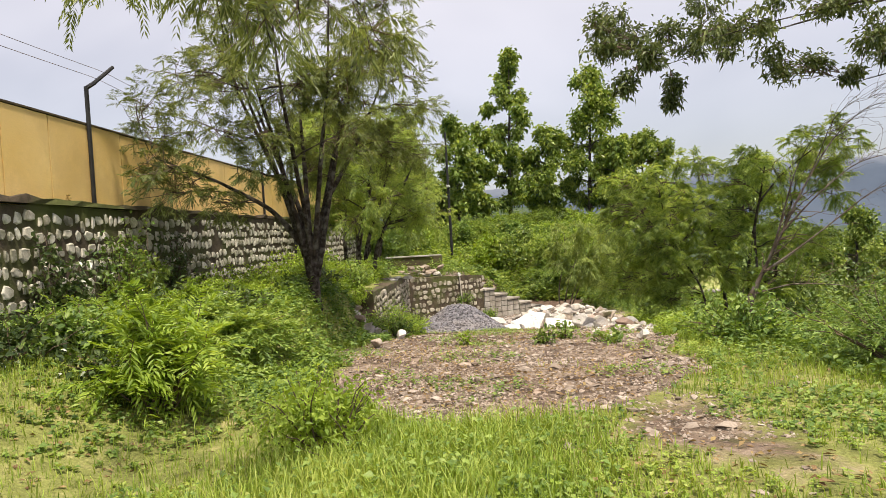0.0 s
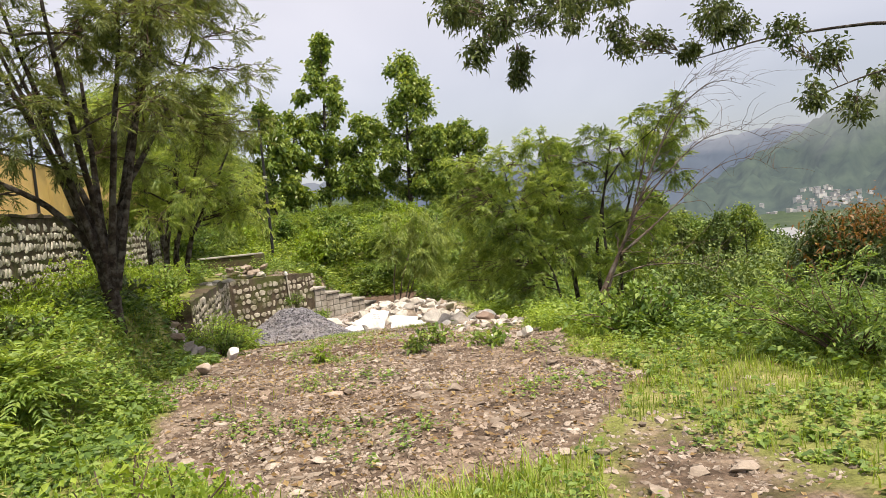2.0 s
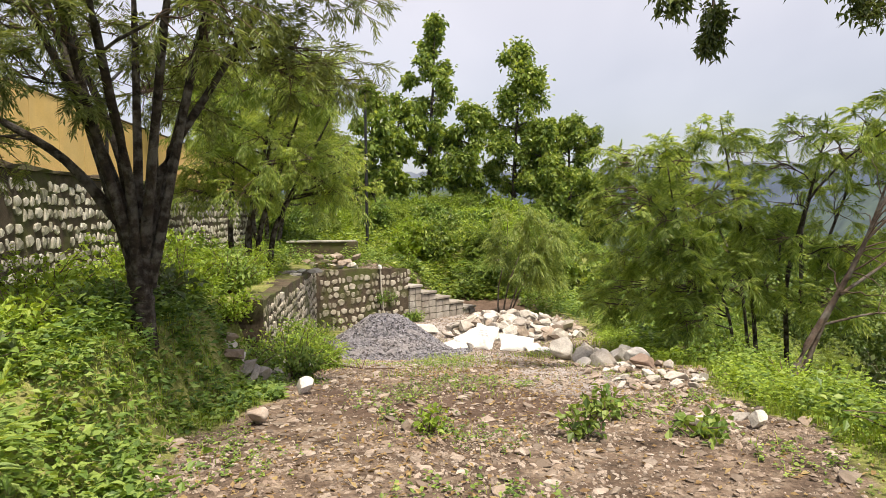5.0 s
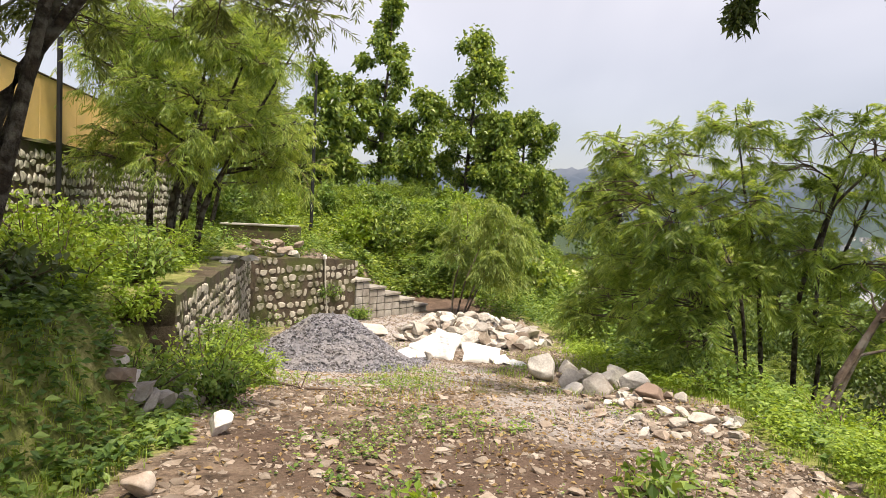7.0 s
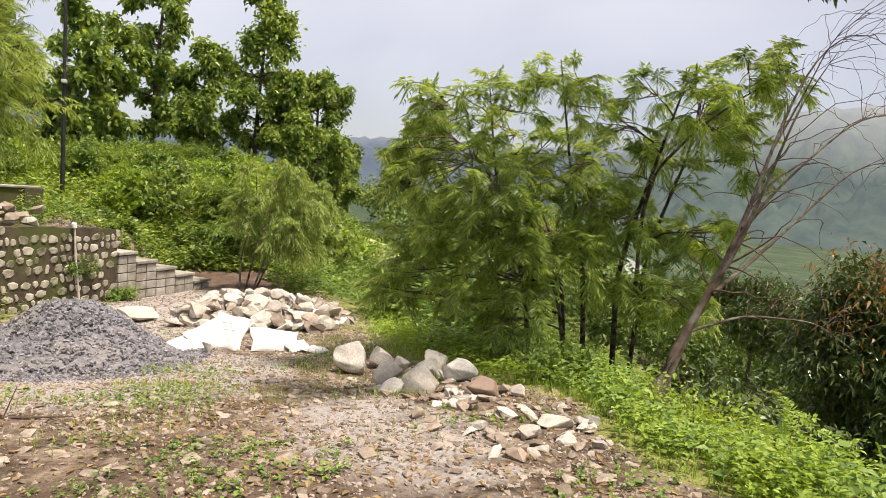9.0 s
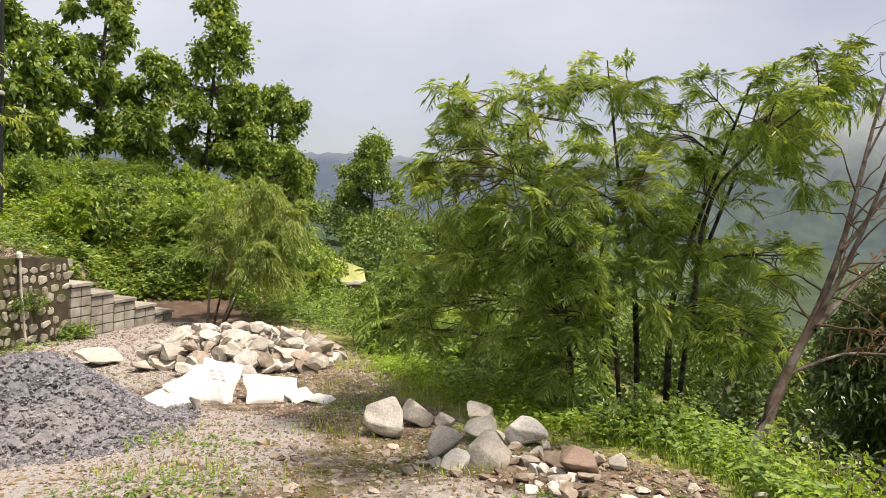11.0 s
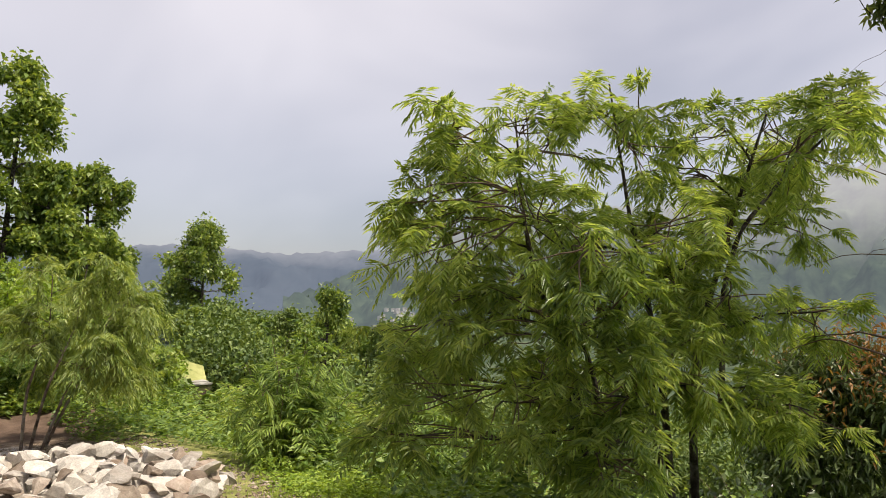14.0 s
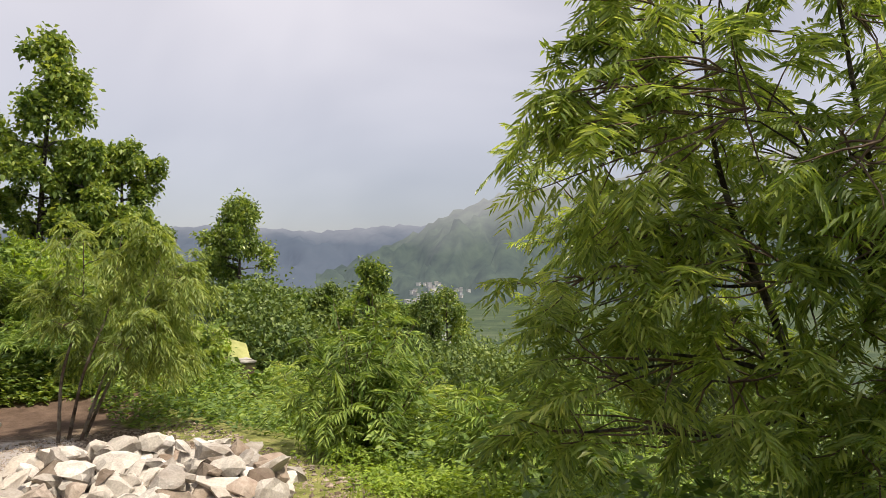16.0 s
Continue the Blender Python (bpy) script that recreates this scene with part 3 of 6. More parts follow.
def boulder_mesh(seed, flat):
    """A weathered, round-shouldered boulder about 1 across."""
    rng = np.random.default_rng(seed)
    bm = bmesh.new()
    bmesh.ops.create_icosphere(bm, subdivisions=4, radius=0.5)
    planes = [(Vector(unit(rng.normal(0, 1, 3))), rng.uniform(0.22, 0.38)) for _ in range(13)]
    ph = rng.uniform(0, 6, 6)
    for v in bm.verts:
        p = v.co.copy()
        for n, d in planes:
            k = v.co.dot(n)
            if k > d:
                v.co -= n * (k - d) * 0.94
        f = 0.02 * math.sin(7 * p.x + ph[0]) * math.sin(6 * p.y + ph[1]) + 0.012 * math.sin(15 * p.z + ph[2]) * math.sin(13 * p.x + ph[3]) + rng.normal(0, 0.003)
        v.co *= 1.25 * (1 + 2 * f)
        v.co.z *= flat
    for f in bm.faces:
        f.smooth = True
    me = bpy.data.meshes.new("boulder")
    bm.to_mesh(me)
    bm.free()
    me.materials.append(M_RUBBLE)
    return me


ROUNDED = [boulder_mesh(70 + k, 0.72 + 0.06 * (k % 4)) for k in range(9)]
PEBBLES = [rock_mesh("pebble", 40 + k, M_PEBBLE, 0.45 + 0.08 * (k % 4), 1) for k in range(8)]


def put_stone(name, me, at, size, turn, parent=None, label="", category="", group=""):
    ob = new(name, me)
    ob.matrix_basis = pose(*at, *turn) @ Matrix.Diagonal((*size, 1))
    if parent:
        m = ob.matrix_basis.copy()
        ob.parent = parent
        ob.matrix_basis = parent.matrix_basis.inverted() @ m
    return tagged(ob, label, category, group)


# ---- long retaining wall with the yellow boundary wall above ----
WALL_P, WALL_D = np.array([-5.65, 14.0]), np.array([-0.11, 0.994])


def wall_xy(y, off=0.0):
    x = WALL_P[0] + WALL_D[0] / WALL_D[1] * (y - WALL_P[1])
    return x - off, y


def slab_along(name, mat, parent, y0, y1, z0, z1, front, back, label="", step=1.0, rough=0.0, seed=1):
    """A wall body following the long wall's line from y0 to y1."""
    rng = np.random.default_rng(seed)
    ys = np.arange(y0, y1 + step / 2, step)
    n = len(ys)
    V = []
    for y in ys:
        for off, z in ((front, z0), (front, z1), (back, z1), (back, z0)):
            x, yy = wall_xy(y, off)
            V.append((x + rng.normal(0, rough), yy, z + (rng.normal(0, rough) if z == z1 else 0)))
    F = []
    for i in range(n - 1):
        for k in range(4):
            F.append((i * 4 + k, (i + 1) * 4 + k, (i + 1) * 4 + (k + 1) % 4, i * 4 + (k + 1) % 4))
    F += [(3, 2, 1, 0), tuple((n - 1) * 4 + k for k in range(4))]
    return child(name, np_mesh(name, np.array(V), np.array(F), mat), parent, label)


def block_mesh(seed, mat=None):
    """A roughly squared, round-shouldered wall stone, 1 wide, 1 high, 0.5 thick, facing +y."""
    rng = np.random.default_rng(seed)
    bm = bmesh.new()
    pts = []
    k = 7
    for i in range(k):
        a = 2 * math.pi * (i + rng.uniform(-0.25, 0.25)) / k
        r = 0.5 / max(abs(math.cos(a)), abs(math.sin(a))) ** 0.75 * rng.uniform(0.8, 1.0)
        pts.append((r * math.cos(a), r * math.sin(a)))
    front = [bm.verts.new((x * 0.8, 0.14 + rng.normal(0, 0.03), z * 0.8)) for x, z in pts]
    midr = [bm.verts.new((x, 0.03, z)) for x, z in pts]
    backr = [bm.verts.new((x, -0.3, z)) for x, z in pts]
    bm.faces.new(front[::-1])
    for i in range(k):
        j = (i + 1) % k
        bm.faces.new((front[i], front[j], midr[j], midr[i]))
        bm.faces.new((midr[i], midr[j], backr[j], backr[i]))
    bmesh.ops.recalc_face_normals(bm, faces=bm.faces)
    me = bpy.data.meshes.new("wall_stone")
    bm.to_mesh(me)
    bm.free()
    me.materials.append(mat or M_WSTONE)
    return me


BLOCKS = [block_mesh(70 + k) for k in range(10)]
TBLOCKS = [block_mesh(90 + k, M_TSTONE) for k in range(10)]


def face_stones(parent, seed, origin, along, length, zlo, zhi, out, size, near, gap=1.35, first_u=0.0, blocks=None):
    """Stones set in the face of a wall: the nearest as pieces of their own, the rest joined."""
    rng = np.random.default_rng(seed)
    o, a, n = np.array(origin, float), np.array(along, float), np.array(out, float)
    rest, made, row = Pieces(), 0, 0
    todo = []
    zmin, zmax = zlo, zhi(0) if callable(zhi) else zhi
    z = zmin
    while z < 4:
        h = size * rng.uniform(0.85, 1.15)
        u = first_u + rng.uniform(0, size)
        while u < length:
            w = size * rng.uniform(0.4, 1.35)
            top = zhi(u) if callable(zhi) else zhi
            if z + h * 0.9 < top and rng.random() < 0.94:
                todo.append((u + w / 2, z + h / 2 + rng.normal(0, 0.025), w, h * rng.uniform(0.7, 1.05), rng.uniform(-18, 18), int(rng.integers(10))))
            u += w * rng.uniform(1.0, gap) + 0.015
        z += h + 0.025
        row += 1
        if z > (zmax if not callable(zhi) else max(zhi(q) for q in (0, length / 2, length))):
            break
    todo.sort(key=lambda s: near(s[0]))
    ang = math.degrees(math.atan2(n[1], n[0])) - 90
    for k, (u, zz, w, h, roll, which) in enumerate(todo):
        p = o + a * u + n * 0.005
        m = pose(p[0], p[1], zz, 0, 0, ang) @ pose(0, 0, 0, 0, roll, 0) @ Matrix.Diagonal((w, 0.13, h, 1))
        me = (blocks or BLOCKS)[which]
        if k < 290:
            ob = new("wall_stone", me)
            ob.parent = parent
            ob.matrix_basis = parent.matrix_basis.inverted() @ m
        else:
            V = np.array([m @ v.co for v in me.vertices])
            for f in me.polygons:
                idx = list(f.vertices)
                for q in range(1, len(idx) - 1):
                    rest.add(V[[idx[0], idx[q], idx[q + 1]]], np.array([[0, 1, 2]]))
    if rest.n:
        tagged(child("further_wall_stones", rest.mesh("further_wall_stones", (blocks or BLOCKS)[0].materials[0]), parent), kind="stuff")


long_wall = thing("wall_retaining", (-5.0, 8, 0), "mossy rubble retaining wall of pale stones", "wall", kind="structure")
slab_along("wall_core", M_MORTAR, long_wall, -8, 32, -0.6, 2.46, -0.02, 0.55, "dark mossy mortar", 0.5, 0.012)
slab_along("wall_coping", M_MORTAR, long_wall, -8, 32, 2.462, 2.53, -0.06, 0.6, "moss-grown coping", 0.3, 0.02, 4)
boundary = thing("wall_boundary", (-5.2, 8, 2.5), "yellow painted panel boundary wall with dark joints", "wall", kind="structure")
for k in range(42):
    y0 = -8.0 + 0.95 * k + (0.72 - 0.07)
    rngp = random.Random(k)
    slab_along("panel", M_YELLOW, boundary, y0 + 0.014, y0 + 0.95 - 0.014, 2.4, 3.70 + rngp.uniform(-0.006, 0.006), 0.10, 0.16, step=0.922)
slab_along("joint_backing", M_SEAM, boundary, -7.4, 32.1, 2.4, 3.68, 0.125, 0.15, "dark weathered joints")
slab_along("wall_cap", M_SEAM, boundary, -7.4, 32.1, 3.71, 3.735, 0.085, 0.175, "thin dark capping")
for y in (-1.7, 6.88, 15.4, 24.0):
    x, yy = wall_xy(y, 0.05)
    post = thing("fence_post", (x, yy, 2.5), "black steel fence post with a cranked arm", "fence post", "fence posts on the boundary wall")
    part("upright", bm_rod([(x, yy, 2.45), (x, yy, 4.27)], [0.032, 0.032], 8), M_POLE, post)
    part("arm", bm_rod([(x, yy, 4.25), (x + 0.05, yy + 0.1, 4.33), (x + 0.12, yy + 0.5, 4.66)], [0.032, 0.032, 0.028], 8), M_POLE, post)
wire = thing("barbed_wire", (-5, 8, 4.5), "thin rusty barbed wire strung between posts", "wire")
for q in (0.35, 0.75):
    pts = []
    for y in np.linspace(-1.7, 15.4, 60):
        x, yy = wall_xy(y, 0.05)
        s = math.sin(math.pi * ((y + 1.7) % 8.57) / 8.57)
        pts.append((x + 0.1 * q, yy + 0.42 * q, 4.33 + 0.3 * q - 0.12 * s))
    part("strand", bm_rod(pts, [0.004] * 60, 4), M_TWIG, wire)

# ---- terrace wall, steps and the things on them ----
terrace_wall = thing("wall_terrace", (-2.6, 16, -0.5), "low rubble terrace wall with pale stones in brown mortar", "wall", kind="structure")


def core_wall(name, a, b, za, zb, zlo, thick, normal, mat, parent, n=24, seed=3):
    rng = np.random.default_rng(seed)
    a, b, nn = np.array(a, float), np.array(b, float), np.array(normal, float)
    V, F = [], []
    for i in range(n + 1):
        s = i / n
        p = a + (b - a) * s
        top = za + (zb - za) * s + rng.normal(0, 0.015)
        for off, z in ((0.0, zlo), (0.0, top), (-thick, top + rng.normal(0, 0.01)), (-thick, zlo)):
            q = p + nn * (off + rng.normal(0, 0.008))
            V.append((q[0], q[1], z))
    for i in range(n):
        for k in range(4):
            F.append((i * 4 + k, (i + 1) * 4 + k, (i + 1) * 4 + (k + 1) % 4, i * 4 + (k + 1) % 4))
    F += [(3, 2, 1, 0), tuple(n * 4 + k for k in range(4))]
    return child(name, np_mesh(name, np.array(V), np.array(F), mat), parent)


C1 = LEDGE + np.array([-0.106, 1.3])
core_wall("wall_core", C1, CORNER, 0.54, 0.27, -1.9, 0.42, -N1, M_MORTAR, terrace_wall)
END2 = CORNER + U2 * 3.55
core_wall("wall_core", CORNER, END2, 0.27, 0.06, -2.1, 0.42, -N2, M_MORTAR, terrace_wall, seed=5)
L1 = float(np.linalg.norm(CORNER - C1))
core_wall("wall_top", C1, CORNER, 0.565, 0.295, 0.2, 0.44, -N1, M_MORTAR, terrace_wall, seed=8)

STEP_BLOCK = bpy.data.meshes.new("step_stone")
sb = bm_box((1, 0.5, 1), (0, 0, 0), None, 0.07)
sb.to_mesh(STEP_BLOCK)
sb.free()
STEP_BLOCK.materials.append(M_STEP)
stair = thing("stone_steps", (0.5, 25, -1.2), "rough stone steps descending along the terrace wall", "steps")
for k, z in enumerate([-0.22, -0.5, -0.76, -0.99, -1.22, -1.46]):
    u0 = 3.55 + [0.0, 0.12, 0.68, 1.36, 2.05, 2.76][k]
    u1 = 3.55 + [0.12, 0.68, 1.36, 2.05, 2.76, 3.42][k]
    ang = math.degrees(math.atan2(U2[1], U2[0]))
    cxy = CORNER + U2 * (u0 + u1) / 2 + N2 * 0.55
    tread = bm_box((u1 - u0 + 0.02, 1.16, 0.07), (0, 0, z - 0.035), pose(cxy[0], cxy[1], 0, 0, 0, ang), 0.012)
    part("tread", tread, M_STEP, stair)
    body = bm_box((u1 - u0, 1.02, z + 2.2), (0, 0.03, (z - 2.2) / 2 - 0.037), pose(cxy[0], cxy[1], 0, 0, 0, ang))
    part("step_core", body, M_MORTAR, stair)
    for q in range(2):
        w = (u1 - u0) / 2
        if w < 0.1:
            continue
        for r in range(4):
            zz = z - 0.19 - 0.21 * r
            if zz < -1.72:
                continue
            b = CORNER + U2 * (u0 + w * (q + 0.5)) + N2 * 0.06
            ob = new("step_stone", STEP_BLOCK)
            ob.parent = stair
            ob.matrix_basis = stair.matrix_basis.inverted() @ pose(b[0], b[1], zz, 0, 0, math.degrees(math.atan2(-N2[1], -N2[0])) - 90) @ Matrix.Diagonal((w * 0.93, 0.2, 0.19, 1))

stub = thing("low_wall", (-3.9, 25, 0.1), "low dark stone wall with a slab capping", "wall")
part("wall_core", bm_box((2.1, 0.35, 0.84), (-3.65, 25.1, 0.42), None, 0.02), M_MORTAR, stub)
part("slab", bm_box((2.25, 0.45, 0.055), (-3.65, 25.1, 0.872), None, 0.015), M_SLAB, stub)
part("pier", bm_box((0.34, 0.4, 0.9), (-2.62, 25.05, 0.42), None, 0.03), M_MORTAR, stub)
heap = thing("stone_heap", (-2.9, 22.4, 0.2), "small heap of pale stones on the terrace", "stone heap")
rng = np.random.default_rng(5)
for k in range(26):
    s = rng.uniform(0.22, 0.5)
    put_stone("stone", (RUBBLE[k % 9] if k % 3 == 0 else PEBBLES[k % 8]), (-2.85 + rng.normal(0, 0.42), 22.7 + rng.normal(0, 0.35), 0.2 + 0.13 * (k % 3) + 0.05), (s, s * 0.9, s * 0.8), (rng.uniform(0, 30), rng.uniform(0, 30), rng.uniform(0, 360)), heap)
heap2 = thing("stone_heap", (-3.6, 18.8, 0.4), "flat pale stones lying on the terrace edge", "stone heap")
for k in range(7):
    s = rng.uniform(0.25, 0.5)
    put_stone("stone", RUBBLE[(k * 2) % 9], (-3.45 + rng.normal(0, 0.4), 18.7 + rng.normal(0, 0.3), 0.42), (s, s * 0.8, s * 0.5), (0, 0, rng.uniform(0, 360)), heap2)
for k in range(22):
    s = rng.uniform(0.14, 0.32)
    put_stone("stone", (RUBBLE if k % 2 else PEBBLES)[k % 8], (rng.uniform(-2.5, -1.78), 10.0 + rng.uniform(-0.1, 0.12), 0.02 + 0.55 * rng.random()), (s, s * 0.8, s * 0.8), (rng.uniform(-20, 20), rng.uniform(-20, 20), rng.uniform(0, 360)), heap2)
heap3 = thing("stone_heap", (-1.9, 10.9, 0.0), "tumbled dark and pale stones at the broken wall end", "stone heap")
for k in range(46):
    s = rng.uniform(0.16, 0.42)
    px, py = -1.95 + rng.normal(0, 0.25), 11.1 + rng.uniform(-0.9, 1.2)
    put_stone("stone", (RUBBLE if k % 3 else PEBBLES)[k % 8], (px, py, ground_at(px, py) + s * 0.18), (s, s * 0.85, s * 0.8), (rng.uniform(0, 40), rng.uniform(0, 40), rng.uniform(0, 360)), heap3)

pipe = thing("standpipe", (-1.72, 22.8, -1.2), "thin pale standpipe with a white cap against the wall", "pipe")
b2 = CORNER + U2 * 2.35 - N2 * 0.07
part("riser", bm_rod([(b2[0] + 0.12, b2[1] - 0.05, -1.45), (b2[0] + 0.03, b2[1], -0.5), (b2[0], b2[1], 0.16)], [0.022] * 3, 8), M_PIPE, pipe)
part("cap", bm_rod([(b2[0], b2[1], 0.14), (b2[0] - 0.01, b2[1], 0.22), (b2[0] - 0.05, b2[1], 0.24)], [0.05, 0.055, 0.03], 10), M_SACK, pipe, "white cap")

pole = thing("lamp_post", (-3.0, 32.4, 0), "tall black steel lamp post on the slope", "lamp post")
part("shaft", bm_rod([(-3.0, 32.4, -0.4), (-3.0, 32.4, 3.4), (-3.0, 32.4, 6.95)], [0.075, 0.065, 0.05], 10), M_POLE, pole)
part("lamp_head", bm_box((0.16, 0.3, 0.12), (-2.98, 32.25, 4.15), None, 0.03), M_LAMP, pole, "small pale lamp head")
part("base_plate", bm_box((0.3, 0.3, 0.03), (-3.0, 32.4, ground_at(-3.0, 32.4) + 0.03), None, 0.005), M_POLE, pole)
post2 = thing("lamp_post", (-5.62, 17.0, 0.6), "slim black steel post beside the long wall", "lamp post")
part("shaft", bm_rod([(-5.62, 17.0, 0.4), (-5.62, 17.0, 4.3)], [0.05, 0.045], 10), M_POLE, post2)

gz = ground_at(15.9, 45.9)
lamp = thing("garden_lamp", (15.9, 45.9, gz), "slim dark garden lamp with a white globe head", "garden lamp")
part("shaft", bm_rod([(15.9, 45.9, gz - 0.2), (15.9, 45.9, -2.95)], [0.05, 0.04], 8), M_POLE, lamp)
globe = bmesh.new()
bmesh.ops.create_uvsphere(globe, u_segments=16, v_segments=10, radius=0.2, matrix=Matrix.Translation((15.9, 45.9, -2.78)))
part("globe", globe, M_LAMP, lamp, "white globe", True)
part("collar", bm_rod([(15.9, 45.9, -3.0), (15.9, 45.9, -2.93)], [0.09, 0.07], 10), M_POLE, lamp)

# ---- gravel mound, sacks, stone pile, boulders ----
mound = thing("gravel_mound", (-0.7, 16.1, -1.0), "conical mound of blue-grey crushed gravel", "gravel")
GC, GR, GH = np.array([-0.7, 16.1]), np.array([1.45, 1.55]), 0.98


def mound_z(x, y):
    r = np.hypot((x - GC[0]) / GR[0], (y - GC[1]) / GR[1])
    r = r * (1 + 0.07 * np.sin(3 * np.arctan2(y - GC[1], x - GC[0]) + 1))
    return GH * np.clip(1 - r, 0, 1) ** 1.12 * (1 - 0.22 * np.exp(-(r / 0.16) ** 2)) - 0.02 * (r > 1)


a, r = np.meshgrid(np.linspace(0, 2 * np.pi, 72, endpoint=False), np.linspace(0.0, 1.12, 30))
MX, MY = GC[0] + GR[0] * r * np.cos(a), GC[1] + GR[1] * r * np.sin(a)
MZ = land(MX, MY) + mound_z(MX, MY) + 0.02 * np.random.default_rng(3).normal(0, 1, MX.shape) * (r < 1)
i, j = np.meshgrid(np.arange(29), np.arange(72), indexing="ij")
MF = np.stack([i * 72 + j, i * 72 + (j + 1) % 72, (i + 1) * 72 + (j + 1) % 72, (i + 1) * 72 + j], -1).reshape(-1, 4)
child("heap_body", np_mesh("heap_body", np.stack([MX, MY, MZ], -1).reshape(-1, 3), MF, M_GRAVEL, True), mound)


def chips(rng, X, Y, Z, S):
    """Small angular chips as squashed octahedra."""
    n = len(X)
    base = np.array([(1, 0, 0), (-1, 0, 0), (0, 1, 0), (0, -1, 0), (0, 0, 0.7), (0, 0, -0.7)], float)
    tri = np.array([(0, 2, 4), (2, 1, 4), (1, 3, 4), (3, 0, 4), (2, 0, 5), (1, 2, 5), (3, 1, 5), (0, 3, 5)])
    q = rng.normal(0, 1, (n, 3, 3))
    Q, _ = np.linalg.qr(q)
    sc = S[:, None] * rng.uniform(0.55, 1.2, (n, 3)) * 0.5
    V = np.einsum("nij,nkj->nki", Q, base[None] * sc[:, None]) * np.array([1, 1, 0.75]) + np.stack([X, Y, Z], -1)[:, None]
    F = tri[None] + (np.arange(n) * 6)[:, None, None]
    return V.reshape(-1, 3), F.reshape(-1, 3)


rng = np.random.default_rng(11)
n = 9000
aa, rr = rng.uniform(0, 2 * np.pi, n), np.sqrt(rng.uniform(0, 1, n)) * 1.18
X, Y = GC[0] + GR[0] * rr * np.cos(aa), GC[1] + GR[1] * rr * np.sin(aa)
V, F = chips(rng, X, Y, land(X, Y) + np.maximum(mound_z(X, Y), 0) + 0.008, rng.uniform(0.03, 0.085, n))
tagged(child("gravel_cover", np_mesh("gravel_cover", V, F, M_GRAVEL), mound), kind="stuff")


def sack_height(x, y, d, ph):
    """Height of a slumped sack's upper cloth; x and y from -1 to 1."""
    lump = max(0.0, (1 - abs(x) ** 4) * (1 - abs(y) ** 4)) ** 0.8
    fold = abs(math.sin(1.4 * (x + 0.7 * y) + ph[0])) * 0.34 + abs(math.sin(2.6 * (y - 0.5 * x) + ph[1])) * 0.22 + abs(math.sin(5.1 * (y + 1.2 * x) + ph[2])) * 0.10
    return 0.5 * d * lump * (0.62 + fold)


def sack_mesh(ph, w, h, d):
    """A half-empty woven sack: flat cloth in sharp folds with pointed corners."""
    bm = bmesh.new()
    n = 22
    grid = {}
    for side in (1, -1):
        for i in range(n + 1):
            for j in range(n + 1):
                x, y = -1 + 2 * i / n, -1 + 2 * j / n
                rim = i in (0, n) or j in (0, n)
                if side < 0 and rim:
                    grid[side, i, j] = grid[1, i, j]
                    continue
                pinch = 1 - 0.07 * (1 - abs(x * y)) + 0.03 * math.sin(5 * (x - y) + ph[2])
                z = sack_height(x, y, d, ph) if side > 0 else -0.25 * d * (1 - x * x) * (1 - y * y)
                grid[side, i, j] = bm.verts.new((w * 0.5 * x * pinch, h * 0.5 * y * pinch, z))
        for i in range(n):
            for j in range(n):
                q = [grid[side, i, j], grid[side, i + 1, j], grid[side, i + 1, j + 1], grid[side, i, j + 1]]
                bm.faces.new(q if side > 0 else q[::-1])
    return bm


def sack(at, turn, w, h, d, seed, label, bars):
    rng = random.Random(seed)
    ph = [rng.uniform(0, 6) for _ in range(4)]
    g = thing("cement_sack", at, label, "sack", "sacks by the stone pile")
    m = pose(*at, *turn)
    bm = sack_mesh(ph, w, h, d)
    bmesh.ops.transform(bm, matrix=m, verts=bm.verts)
    part("sack_cloth", bm, M_SACK, g)
    for k in range(bars):
        bm = bmesh.new()
        y0, xs = 0.34 - 0.2 * k, [-0.5 + 0.07 * q for q in range(int(15 - 3 * (k % 2)))]
        rows = [[bm.verts.new(m @ Vector((w * 0.46 * x, h * 0.46 * y, sack_height(x, y, d, ph) + 0.004))) for x in xs] for y in (y0, y0 + 0.09)]
        for q in range(len(xs) - 1):
            bm.faces.new((rows[0][q], rows[0][q + 1], rows[1][q + 1], rows[1][q]))
        part("print_bar", bm, M_PRINT, g, "faded grey print")
    return g


sack((1.30, 16.8, -0.84), (48, 8, -24), 0.52, 0.62, 0.16, 1, "white woven sack propped upright against rubble", 3)
sack((1.02, 16.8, -0.9), (40, -22, 20), 0.55, 0.5, 0.16, 5, "white woven sack folded over another sack", 0)
sack((0.72, 16.75, -1.0), (14, -10, 35), 0.62, 0.5, 0.12, 2, "white woven sack slumped flat on gravel", 0)
sack((2.0, 16.75, -0.98), (34, 10, 8), 0.78, 0.5, 0.2, 3, "white woven sack lying beside stones", 0)
sack((2.55, 16.4, -1.04), (6, 4, 50), 0.4, 0.32, 0.09, 4, "crumpled white sack scrap on the grass", 0)
sack((2.3, 16.5, -1.0), (14, -8, 15), 0.34, 0.3, 0.1, 6, "crumpled white sack scrap on the grass", 0)
put_stone("stone", RUBBLE[2], (1.0, 16.25, -0.92), (0.2, 0.2, 0.2), (0, 20, 30), None, "grey stone lying against a white sack", "stone", "stones by the track")

BROWNED = [RUBBLE[k].copy() for k in (1, 5)]
for me in BROWNED:
    me.materials[0] = M_PEBBLE
stones = thing("stone_pile", (2.9, 20.6, -1.4), "long pile of pale quarried building stones", "stone pile")
rng = np.random.default_rng(21)


